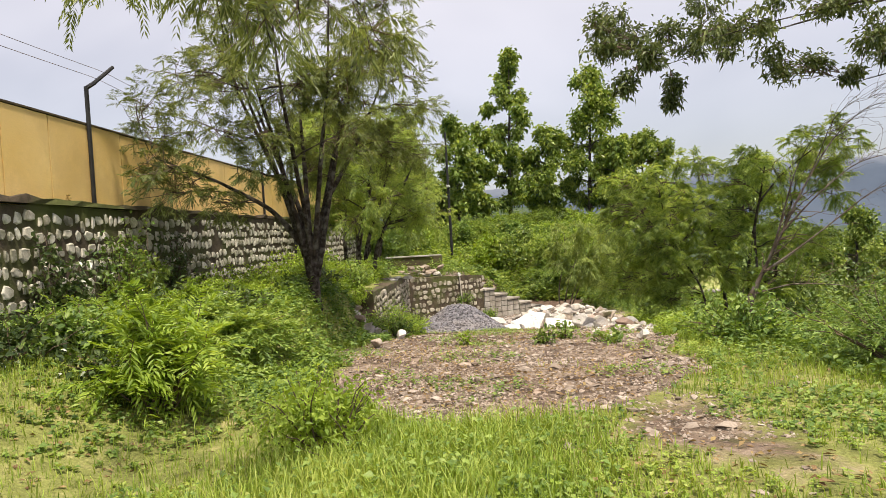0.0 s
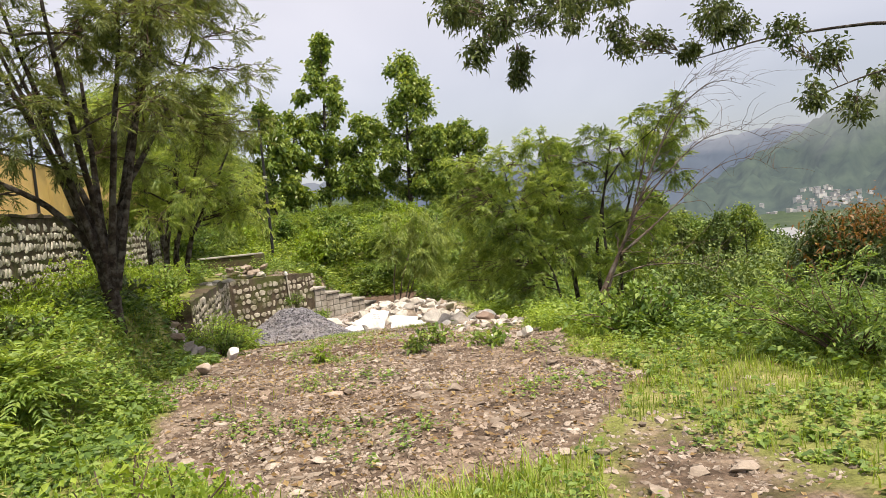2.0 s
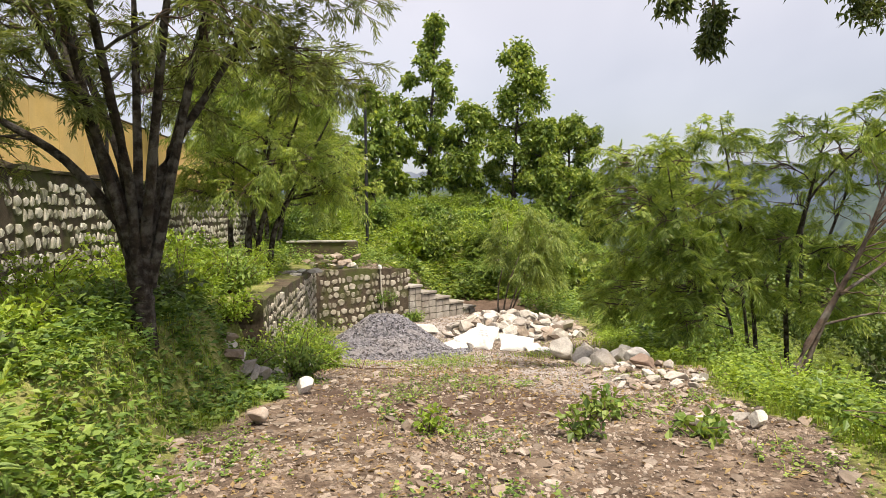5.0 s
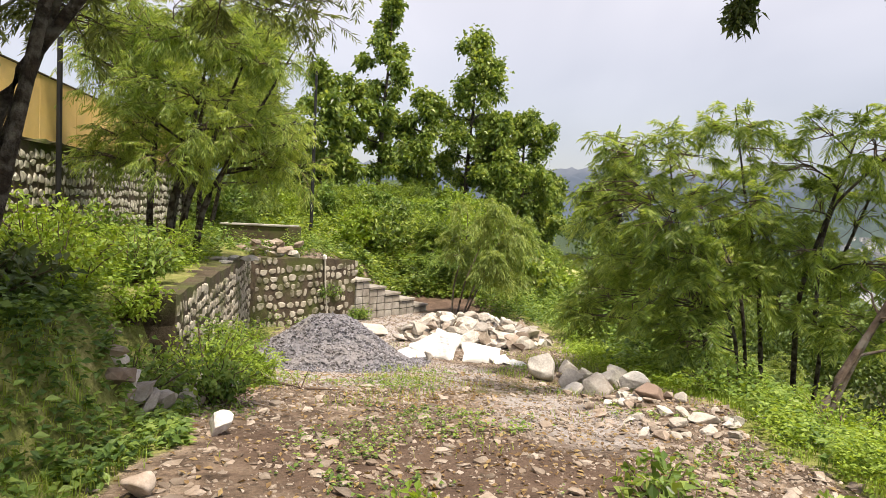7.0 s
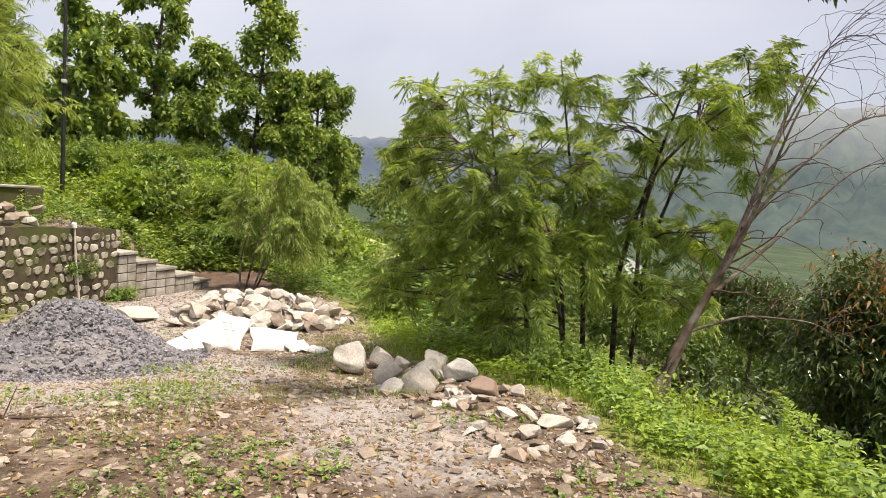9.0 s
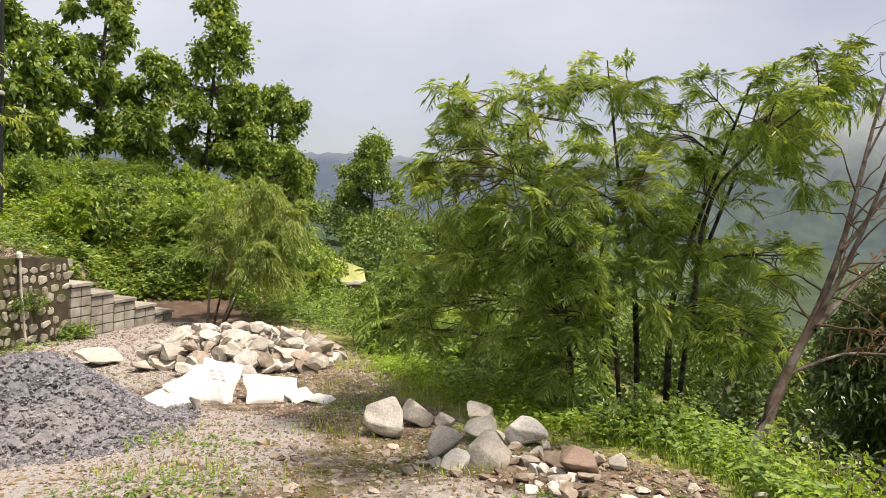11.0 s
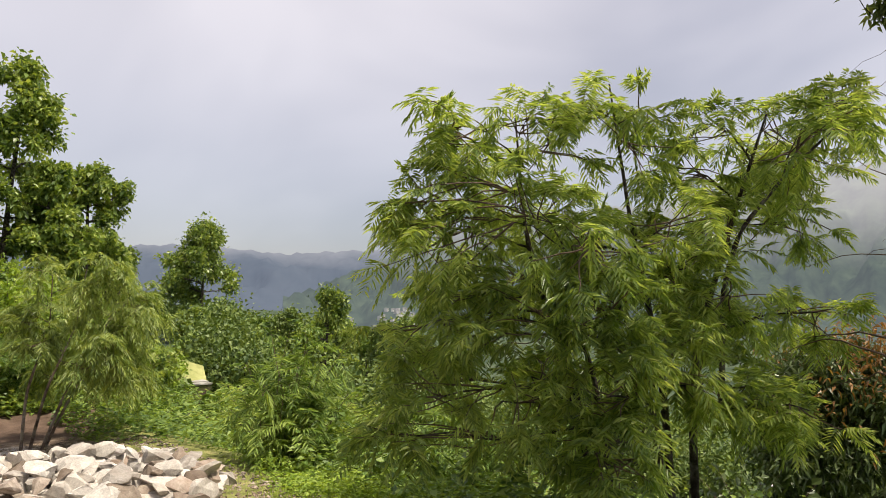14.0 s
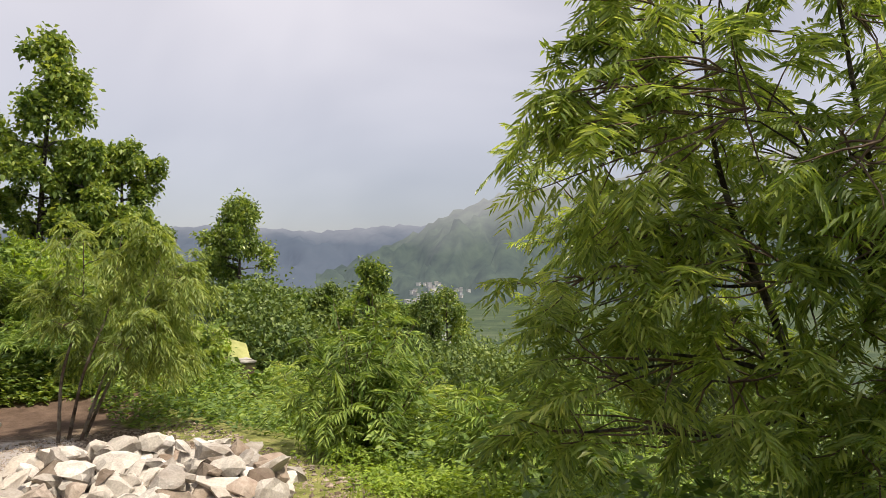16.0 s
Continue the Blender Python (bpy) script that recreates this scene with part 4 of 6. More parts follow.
def pile_h(x, y):
    u = ((x - 2.3) * 0.93 + (y - 20.6) * -0.35) / 1.75
    v = ((x - 2.3) * 0.35 + (y - 20.6) * 0.93) / 1.9
    q = abs(u) ** 2.4 + abs(v) ** 2.4
    return max(0.0, 1 - q)


def in_pile(n, layer):
    out = []
    while len(out) < n:
        x, y = rng.uniform(0.2, 4.5), rng.uniform(18.2, 23.0)
        h = pile_h(x, y)
        if h > 0.03 + 0.3 * layer:
            out.append((x, y, h))
    return out


for layer, count in ((0, 150), (1, 95), (2, 40)):
    for k, (x, y, h) in enumerate(in_pile(count, layer)):
        s = rng.uniform(0.2, 0.46)
        z = ground_at(x, y) + 0.09 + 0.15 * layer + 0.04 * h
        put_stone("stone", (RUBBLE + BROWNED)[int(rng.integers(11))], (x, y, z), (s * rng.uniform(0.9, 1.35), s, s * rng.uniform(0.7, 1.0)), (rng.uniform(-35, 35), rng.uniform(-35, 35), rng.uniform(0, 360)), stones)
put_stone("stone", RUBBLE[4], (-0.05, 20.9, -1.36), (0.72, 0.5, 0.48), (4, 3, 20), None, "single pale block lying on gravel", "stone", "stones by the track")

BOULDERS = [((2.52, 13.95, -0.47), (0.62, 0.58, 0.68), (10, 5, 30), 0, "speckled pale boulder at the pile's end", M_RUBBLE),
            ((2.62, 12.95, -0.43), (0.42, 0.30, 0.60), (18, 24, 10), 3, "smooth white boulder leaning on others", M_RUBBLE),
            ((2.82, 12.55, -0.40), (0.60, 0.24, 0.66), (-28, 8, -12), 5, "flat pale slab leaning on boulders", M_RUBBLE),
            ((3.25, 11.95, -0.27), (0.62, 0.42, 0.42), (0, 6, 20), 1, "rounded brown boulder beside pale rubble", M_BROWNROCK),
            ((2.98, 14.3, -0.47), (0.52, 0.42, 0.44), (6, 0, 70), 6, "tan boulder at the edge of the slope", M_RUBBLE),
            ((3.25, 13.4, -0.40), (0.50, 0.40, 0.44), (10, 20, 100), 7, "grey-white boulder in a row", M_RUBBLE),
            ((3.45, 13.0, -0.40), (0.55, 0.42, 0.42), (0, -12, 140), 8, "pale boulder in a row", M_RUBBLE),
            ((3.62, 14.1, -0.52), (0.45, 0.40, 0.38), (4, 8, 50), 2, "pale boulder in a row", M_RUBBLE),
            ((3.05, 13.8, -0.42), (0.36, 0.32, 0.42), (4, 18, 10), 4, "pale boulder in a row", M_RUBBLE),
            ((3.35, 10.75, -0.2), (0.46, 0.24, 0.20), (0, 0, -25), 3, "flat pale stone at the verge", M_RUBBLE),
            ((3.62, 10.72, -0.2), (0.26, 0.2, 0.22), (0, 10, 60), 7, "pale stone at the verge", M_RUBBLE),
            ((3.62, 11.9, -0.25), (0.26, 0.22, 0.26), (0, 0, 10), 0, "grey stone at the verge", M_RUBBLE),
            ((-1.02, 9.85, -0.02), (0.32, 0.28, 0.36), (4, 4, 10), 6, "rounded white stone on the track", M_RUBBLE),
            ((-1.15, 8.5, 0.1), (0.34, 0.28, 0.30), (4, 4, 70), 8, "rounded pale stone on the track", M_PEBBLE),
            ((-1.95, 10.4, 0.16), (0.3, 0.26, 0.28), (4, 14, 30), 1, "white stone among weeds", M_RUBBLE),
            ((1.40, 5.15, 0.22), (0.34, 0.16, 0.12), (0, 6, -20), 2, "flat pale stone sunk in the track", M_PEBBLE),
            ((1.72, 5.3, 0.2), (0.26, 0.2, 0.18), (0, 0, 40), 5, "pale pinkish stone on the track", M_PEBBLE),
            ((2.85, 6.1, 0.13), (0.24, 0.18, 0.12), (0, 0, 10), 4, "flat stone on the track", M_PEBBLE),
            ((3.12, 8.45, 0.0), (0.30, 0.18, 0.2), (0, 0, 10), 3, "white stone at the verge", M_RUBBLE),
            ((2.8, 8.5, 0.02), (0.26, 0.18, 0.14), (0, 0, 50), 0, "mossy stone at the verge", M_PEBBLE),
            ((2.62, 8.2, 0.05), (0.34, 0.24, 0.18), (0, 0, 30), 7, "pale stone at the verge", M_RUBBLE),
            ((3.1, 8.1, 0.1), (0.24, 0.2, 0.3), (10, 16, 0), 6, "white stone at the verge", M_RUBBLE),
            ((0.22, 8.2, 0.05), (0.28, 0.24, 0.18), (0, 0, 0), 2, "rounded stone on the track", M_PEBBLE),
            ((0.6, 8.7, 0.0), (0.18, 0.16, 0.12), (0, 0, 0), 1, "small stone on the track", M_PEBBLE),
            ((1.75, 2.2, 0.32), (0.2, 0.15, 0.1), (0, 0, 0), 1, "pale stone in turf", M_PEBBLE),
            ((2.9, 2.7, 0.31), (0.3, 0.14, 0.1), (0, 0, 20), 5, "flat stone in turf", M_PEBBLE)]
for at, size, turn, which, label, mat in BOULDERS:
    me = ROUNDED[which].copy() if mat is not M_RUBBLE else ROUNDED[which]
    if mat is not M_RUBBLE:
        me.materials[0] = mat
    gz = ground_at(at[0], at[1])
    size = tuple((0.70 if size[0] > 0.4 else 0.62) * q for q in size)
    put_stone("boulder" if size[0] > 0.35 else "stone", me, (at[0], at[1], min(max(at[2], gz + size[2] * 0.2), gz + size[2] * 0.42)), size, turn, None, label, "boulder" if size[0] > 0.35 else "stone", "stones by the track")

# loose stones lying on the track
rng = np.random.default_rng(31)
count = 0
while count < 230:
    x, y = rng.uniform(-2, 4.2), rng.uniform(2.6, 14.5)
    if track_mask(x, y) < 0.4:
        continue
    s = 0.05 + 0.09 * rng.random() ** 2
    put_stone("stone", PEBBLES[count % 8], (x, y, ground_at(x, y) + s * 0.12), (s * rng.uniform(1, 1.6), s, s * 0.8), (rng.uniform(-12, 12), rng.uniform(-12, 12), rng.uniform(0, 360)), None, "small pale stone lying on the track", "stone", "loose stones on the track")
    count += 1
count = 0
while count < 90:
    x, y = 3.0 + rng.normal(0, 0.35), rng.uniform(10.0, 13.2)
    s = 0.06 + 0.13 * rng.random() ** 1.6
    put_stone("stone", (PEBBLES + RUBBLE)[count % 17], (x, y, ground_at(x, y) + s * 0.2), (s * 1.2, s, s * 0.8), (rng.uniform(-30, 30), rng.uniform(-30, 30), rng.uniform(0, 360)), None, "broken pale rubble at the track's edge", "stone", "rubble at the verge")
    count += 1
n = 90000
X, Y = rng.uniform(-2.6, 4.4, n), 2.4 + 14 * rng.random(n) ** 1.25
# Fewer pebbles inside the ellipse of shade painted on the track.
keep = rng.random(n) < track_mask(X, Y) * (0.25 + 0.75 * (wobble(X, Y, 2.3) * 0.5 + 0.5)) * (1 - 0.55 * smooth(2.0, 0.6, np.hypot((X + 0.4) / 1.5, (Y - 9.3) / 1.1)))
X, Y = X[keep], Y[keep]
V, F = chips(rng, X, Y, land(X, Y) + 0.002, 0.014 + 0.058 * rng.random(len(X)) ** 2.4)
tagged(new("track_gravel", np_mesh("track_gravel", V, F, M_PEBBLE)), "loose pebbles and chips strewn over the track", "gravel", kind="stuff")

# flat stones bedded in the track and the turf beside it
n = 5200
X, Y = rng.uniform(-2.4, 5.5, n), rng.uniform(0.3, 13.5, n)
keep = rng.random(n) < np.maximum(track_mask(X, Y) * (0.35 + 0.65 * smooth(0.35, 0.75, 0.5 + 0.5 * wobble(X, Y, 1.9, 7.0))), 0.10 * smooth(0.5, 1.5, X))
bed = Pieces()
for x, y in zip(X[keep], Y[keep]):
    me = PEBBLES[int(rng.integers(8))]
    q = 0.03 + 0.085 * rng.random() ** 2.4
    m = pose(x, y, ground_at(x, y) + 0.004, rng.uniform(-14, 14), rng.uniform(-14, 14), rng.uniform(0, 360)) @ Matrix.Diagonal((q * rng.uniform(1.0, 1.7), q, q * rng.uniform(0.4, 0.8), 1))
    bed.add([m @ v.co for v in me.vertices], [tuple(f.vertices) for f in me.polygons])
tagged(new("track_stones", bed.mesh("track_stones", M_PEBBLE)), "flat pale stones bedded in the track", "stones", kind="stuff")

n = 16000
X, Y = rng.uniform(-2.4, 4.5, n), rng.uniform(16.5, 25.5, n)
V, F = chips(rng, X, Y, land(X, Y) + 0.003, 0.02 + 0.09 * rng.random(n) ** 2.5)
tagged(new("yard_gravel", np_mesh("yard_gravel", V, F, M_PEBBLE)), "stone chips strewn around the stone pile", "gravel", kind="stuff")

fallen = thing("fallen_branch", (-0.9, 12.8, -0.5), "thin bare dead branch lying on gravel", "branch")
rng = np.random.default_rng(8)
pts = [(-1.45, 13.4, -0.2), (-1.4, 13.2, -0.45), (-1.15, 12.7, -0.47), (-0.7, 12.2, -0.42), (-0.2, 12.0, -0.37)]
part("stem", bm_rod(pts, [0.012, 0.018, 0.016, 0.012, 0.006], 6), M_TWIG, fallen)
for k in range(7):
    a = pts[1 + k % 3]
    part("twig", bm_rod([a, (a[0] + rng.normal(0, 0.15), a[1] + rng.normal(0, 0.15), a[2] + rng.uniform(0.1, 0.35))], [0.007, 0.003], 5), M_TWIG, fallen)

far_wall = thing("low_wall", (10.6, 42, -3.4), "pale-topped rubble wall far down the slope", "wall")
part("wall_core", bm_box((3.6, 0.4, 1.2), (10.6, 42, -3.55), None, 0.04), M_MORTAR, far_wall)
part("wall_top", bm_box((3.7, 0.5, 0.08), (10.6, 42, -2.9), None, 0.02), M_SLAB, far_wall)
shed = thing("shed", (11.6, 43.5, -3.2), "small hut with a yellow-green mossy pitched roof", "hut")
part("roof", bm_box((2.9, 2.4, 0.1), (0, 0, 0), pose(11.5, 43.6, -2.55, 32, 18, 0), 0.02), M_MOSSROOF, shed)
part("hut_wall", bm_box((2.2, 2.0, 1.6), (11.6, 43.8, -3.7), None, 0.02), M_SLAB, shed)


# ---- trees ----
def tree(name, at, label, category, stems, lobes, leaf, bark, seed, twigs=12, twig_r=0.008, branch_r=0.03, group="", leaves_per=7, reach=0.85, tip=0.5):
    """Stems, a branch to each lobe of the crown, twigs within it and leaves along the twigs.
    stems: lists of (x, y, z, radius); lobes: (x, y, z, radius)."""
    rng = np.random.default_rng(seed)
    root = thing(name, at, label, category, group)
    lines = []
    twigw = Pieces()
    for st in stems:
        st = np.array(st, float)
        s = np.linspace(0, 1, len(st))
        q = np.linspace(0, 1, max(8, len(st) * 5))
        P = np.stack([np.interp(q, s, st[:, k]) for k in range(3)], -1)
        for _ in range(2):
            P[1:-1] = (P[:-2] + 2 * P[1:-1] + P[2:]) / 4
        R = np.interp(q, s, st[:, 3])
        P[1:-1] += rng.normal(0, 0.05, (len(q) - 2, 3)) * R[1:-1, None]
        R = R * (1 + rng.normal(0, 0.03, len(q)))
        V, F = tube(P, R, 10)
        child("trunk", np_mesh("trunk", V, F, bark, True), root)
        lines.append((P, R))
    allP = np.concatenate([p for p, _ in lines])
    allR = np.concatenate([r for _, r in lines])
    LP, LD = [], []
    for cx, cy, cz, cr in lobes:
        c = np.array([cx, cy, cz])
        d = np.linalg.norm((allP - c) * np.array([1, 1, 0.8]), axis=1) + np.where(allP[:, 2] > cz, 2.5, 0) + 0.15 * np.abs(cz - allP[:, 2] - cr)
        k = int(np.argmin(d))
        br = curve_between(rng, allP[k], c, 8, 0.14, 0.12)
        r0 = min(branch_r * (0.7 + 0.5 * cr), allR[k] * 0.7)
        V, F = tube(br, np.linspace(r0, r0 * 0.35, 8), 6)
        child('branch', np_mesh('branch', V, F, bark, True), root)
        for _ in range(twigs):
            e = c + in_ball(rng, 1, 0.55)[0] * cr * np.array([1, 1, reach])
            s0 = int(rng.integers(3, 8))
            tw = curve_between(rng, br[s0], e, 6, 0.12, 0.10)
            V, F = tube(tw, np.linspace(twig_r, twig_r * 0.4, 6), 4)
            twigw.add(V, F)
            T = unit(np.gradient(tw, axis=0))
            f = rng.uniform(tip, 1.0, leaves_per)
            pos = np.stack([np.interp(f, np.linspace(0, 1, 6), tw[:, q]) for q in range(3)], -1)
            out = unit(T[-1][None] * 0.6 + rng.normal(0, 0.75, (leaves_per, 3)) + unit(pos - c) * 0.5)
            LP.append(pos)
            LD.append(out)
    tagged(child("twig_growth", twigw.mesh("twig_growth", M_TWIG), root), kind="stuff")
    LP, LD = np.concatenate(LP), np.concatenate(LD)
    V, F = leaf["make"](rng, LP, LD)
    child("crown", np_mesh("crown", V, F, leaf["mat"]), root)
    return root


def feather(L, pairs, ll, w, droop=0.4, hang=0.3, mat=M_FEATHER, fwd=0.45, loose=0.16):
    return dict(mat=mat, make=lambda rng, P, D: sprays(rng, P, D, L * rng.uniform(0.7, 1.2, len(P)), pairs, ll, w, droop, hang, fwd, loose))


def broad(size, per=4, spread=0.25, sag=0.2, mat=M_BROAD, ratio=0.62, upright=0.5):
    def make(rng, P, D):
        P = np.repeat(P, per, 0) + rng.normal(0, spread, (len(P) * per, 3))
        D = unit(np.repeat(D, per, 0) * 0.6 + rng.normal(0, 0.7, P.shape) + np.array([0, 0, -0.1]))
        N = unit(rng.normal(0, upright, P.shape) + np.array([0, 0, 1.0]))
        s = size * rng.uniform(0.6, 1.25, len(P))
        return leaf_blades(P, D, N, s, s * ratio, sag)
    return dict(mat=mat, make=make)


G = ground_at
# tree with feathery leaves beside the boulders
st = [[(6.4, 14.2, -1.0, 0.07), (6.35, 14.25, 0.6, 0.055), (6.6, 13.9, 2.2, 0.035), (6.7, 13.6, 3.2, 0.015)],
      [(5.85, 14.1, -1.0, 0.06), (5.75, 14.2, 0.6, 0.05), (5.5, 14.4, 2.1, 0.03), (5.3, 14.5, 3.4, 0.012)],
      [(5.3, 14.6, -1.0, 0.055), (5.1, 14.7, 0.4, 0.045), (4.7, 15.0, 1.7, 0.03), (4.5, 15.0, 3.0, 0.012)],
      [(6.95, 14.6, -1.1, 0.06), (7.1, 14.6, 0.8, 0.045), (7.5, 14.4, 2.2, 0.03), (7.6, 14.2, 3.2, 0.012)],
      [(5.5, 14.0, -0.9, 0.045), (5.2, 13.9, 0.3, 0.035), (4.6, 14.1, 1.2, 0.022), (4.1, 14.2, 1.9, 0.01)],
      [(6.5, 14.0, 0.2, 0.05), (6.45, 13.95, 1.4, 0.04), (6.5, 13.8, 2.0, 0.034), (6.9, 13.5, 2.6, 0.026), (7.5, 13.3, 3.1, 0.018), (8.3, 13.2, 3.5, 0.008)],
      [(6.1, 14.9, -1.1, 0.05), (6.0, 15.2, 0.6, 0.04), (5.6, 15.7, 1.8, 0.02), (5.5, 15.8, 2.4, 0.01)]]
st = [[(x, y, z if z > -0.5 else G(x, y) - 0.15, r * 0.66) for x, y, z, r in line] for line in st]
lb = [(4.75, 14.8, 2.85, 0.7), (5.45, 14.4, 2.95, 0.65), (6.1, 14.1, 2.7, 0.6), (6.75, 13.4, 2.9, 0.62), (7.5, 14.1, 3.0, 0.6), (8.0, 14.3, 2.7, 0.5),
      (4.1, 15.6, 1.95, 0.65), (4.05, 14.5, 2.0, 0.62), (4.75, 14.2, 1.9, 0.65), (5.4, 13.9, 2.0, 0.62), (6.2, 13.8, 1.9, 0.6), (7.2, 14.3, 1.8, 0.6),
      (4.1, 14.5, 1.05, 0.6), (4.7, 14.0, 0.9, 0.6), (4.2, 15.6, 1.0, 0.65), (4.7, 16.1, 1.5, 0.65),
      (4.0, 14.7, 0.35, 0.5), (5.4, 15.4, 1.6, 0.7), (4.2, 16.0, 0.4, 0.6), (4.95, 14.55, 3.3, 0.3), (7.0, 14.2, 2.4, 0.5), (3.6, 15.1, 2.3, 0.5), (3.55, 15.1, 1.7, 0.55), (3.65, 15.3, 1.0, 0.55), (3.65, 15.2, 0.4, 0.5), (3.85, 14.9, 2.75, 0.45), (3.4, 15.4, 0.1, 0.35), (4.25, 14.6, 3.0, 0.45), (6.2, 13.9, 3.25, 0.4), (7.4, 13.8, 3.4, 0.45), (6.4, 13.0, 3.0, 0.4), (5.5, 14.2, 3.3, 0.4), (8.1, 14.0, 3.3, 0.45), (8.3, 14.2, 2.9, 0.4), (6.0, 14.2, 1.2, 0.55), (6.8, 14.4, 1.15, 0.5), (5.4, 13.9, 0.75, 0.5), (7.6, 14.4, 0.95, 0.5), (6.3, 13.8, 0.4, 0.45), (4.8, 14.2, 0.2, 0.45), (5.0, 15.2, 0.5, 0.55), (5.8, 14.0, 1.6, 0.5), (4.4, 14.9, 1.5, 0.5), (8.2, 13.8, 2.3, 0.4), (5.9, 15.4, 0.3, 0.5), (6.0, 15.8, 1.0, 0.5), (7.9, 13.3, 3.75, 0.4), (8.3, 13.5, 3.5, 0.4), (7.4, 13.3, 3.6, 0.35), (6.9, 13.2, 1.2, 0.4), (3.5, 15.0, 2.75, 0.42), (3.4, 15.1, 2.1, 0.4), (6.6, 13.2, 0.3, 0.4), (7.4, 13.6, 0.2, 0.4)]
rng = np.random.default_rng(19)
for k in range(12):
    x = rng.uniform(3.7, 8.0)
    lb.append((x, 14.6 + rng.uniform(-1.1, 1.2), rng.uniform(-0.1, 2.7 if x > 4.2 else 2.2), rng.uniform(0.35, 0.6)))
for k in range(9):
    lb.append((rng.uniform(4.3, 7.8), rng.uniform(13.3, 14.2), rng.uniform(-0.2, 1.3), rng.uniform(0.35, 0.5)))
lb = [(x, y, z - 0.14 * max(0.0, z - 2.2) / 0.9, r) for x, y, z, r in lb]
tree("feathery_tree", (6.2, 14.2, -0.6), "many-stemmed tree with drooping feathery leaves", "tree", st, lb, feather(0.24, 8, 0.108, 0.022, 0.45, 0.4, M_FEATHER, 0.2, 0.09), M_BARK, 101, twigs=9, leaves_per=6, branch_r=0.017, tip=0.7)

# bare leaning tree
rng = np.random.default_rng(77)
leaner = thing("leaning_tree", (5.45, 12.3, -0.6), "leaning half-dead tree with bare arching branches", "tree")
main = [[(5.40, 12.30, -0.85, 0.11), (5.50, 12.34, -0.35, 0.092), (6.12, 12.45, 0.7, 0.066), (6.5, 12.5, 1.5, 0.05), (7.1, 12.75, 2.5, 0.034), (7.7, 13.0, 3.3, 0.022), (8.3, 13.1, 3.85, 0.015), (8.9, 13.1, 4.0, 0.010), (9.4, 13.0, 3.7, 0.005)],
        [(5.55, 12.4, -0.8, 0.08), (5.92, 12.45, 0.3, 0.06), (6.25, 12.35, 1.1, 0.045), (6.4, 12.2, 1.8, 0.032), (6.65, 12.1, 2.7, 0.018), (7.0, 12.0, 3.3, 0.007)],
        [(6.05, 12.42, 0.6, 0.05), (6.75, 12.5, 1.05, 0.036), (7.55, 12.6, 1.6, 0.024), (8.3, 12.6, 2.2, 0.015), (9.0, 12.5, 2.3, 0.009), (9.5, 12.4, 1.9, 0.004)],
        [(6.42, 12.48, 1.35, 0.038), (7.0, 12.4, 2.0, 0.026), (7.8, 12.3, 2.7, 0.017), (8.6, 12.2, 2.85, 0.01), (9.2, 12.1, 2.5, 0.004)],
        [(7.0, 12.7, 2.3, 0.024), (7.3, 12.6, 3.0, 0.016), (7.5, 12.5, 3.6, 0.01), (7.9, 12.4, 3.95, 0.006), (8.4, 12.3, 3.9, 0.003)],
        [(5.8, 12.4, 0.15, 0.038), (6.6, 12.4, 0.35, 0.024), (7.5, 12.2, 0.3, 0.014), (8.2, 12.0, -0.1, 0.006)]]
for st in main:
    st = np.array(st)
    st[:, 1] -= 0.12 + 0.22 * smooth(-0.4, 0.8, st[:, 2])
    q = np.linspace(0, 1, 22)
    P = np.stack([np.interp(q, np.linspace(0, 1, len(st)), st[:, k]) for k in range(3)], -1)
    for _ in range(3):
        P[1:-1] = (P[:-2] + 2 * P[1:-1] + P[2:]) / 4
    R = np.interp(q, np.linspace(0, 1, len(st)), st[:, 3]) * 0.56
    V, F = tube(P, R, 8)
    child("trunk" if st[0, 3] > 0.05 else "branch", np_mesh("branch", V, F, M_BARK2, True), leaner)
    for k in range(22):
        i0 = int(rng.integers(6, 21))
        a = P[i0]
        b = a + np.array([rng.uniform(0.0, 1.3), rng.normal(0, 0.5), rng.uniform(-0.4, 0.8)])
        c = curve_between(rng, a, b, 9, 0.12, 0.45)
        V, F = tube(c, np.linspace(max(0.004, R[i0] * 0.45), 0.002, 9), 5)
        child("branch", np_mesh("branch", V, F, M_TWIG, True), leaner)

# lacy tree on the bank
fan = []
rng = np.random.default_rng(5)
LX, LY = -2.22, 8.66
for k in range(10):
    a = 2 * math.pi * k / 10 + rng.uniform(-0.25, 0.25)
    r0, r1, r2 = rng.uniform(0.03, 0.08), rng.uniform(0.16, 0.34), rng.uniform(0.8, 1.7)
    zf, zt = rng.uniform(1.35, 1.75), rng.uniform(4.8, 6.6)
    c, q = math.cos(a), math.sin(a)
    fan.append([(LX + r0 * c, LY + r0 * q, zf - 0.2, 0.055), (LX + r1 * c, LY + r1 * q, zf + 0.6, 0.042), (LX + r2 * 0.5 * c, LY + r2 * 0.5 * q, 3.3, 0.034), (LX + r2 * 0.8 * c, LY + r2 * 0.8 * q, 4.3, 0.02), (LX + r2 * c, LY + r2 * q, zt, 0.008)])
fan.append([(LX, LY - 0.02, 0.35, 0.17), (LX + 0.01, LY, 0.8, 0.11), (LX, LY, 1.1, 0.10), (LX - 0.02, LY, 1.4, 0.12), (LX - 0.03, LY, 1.75, 0.09)])
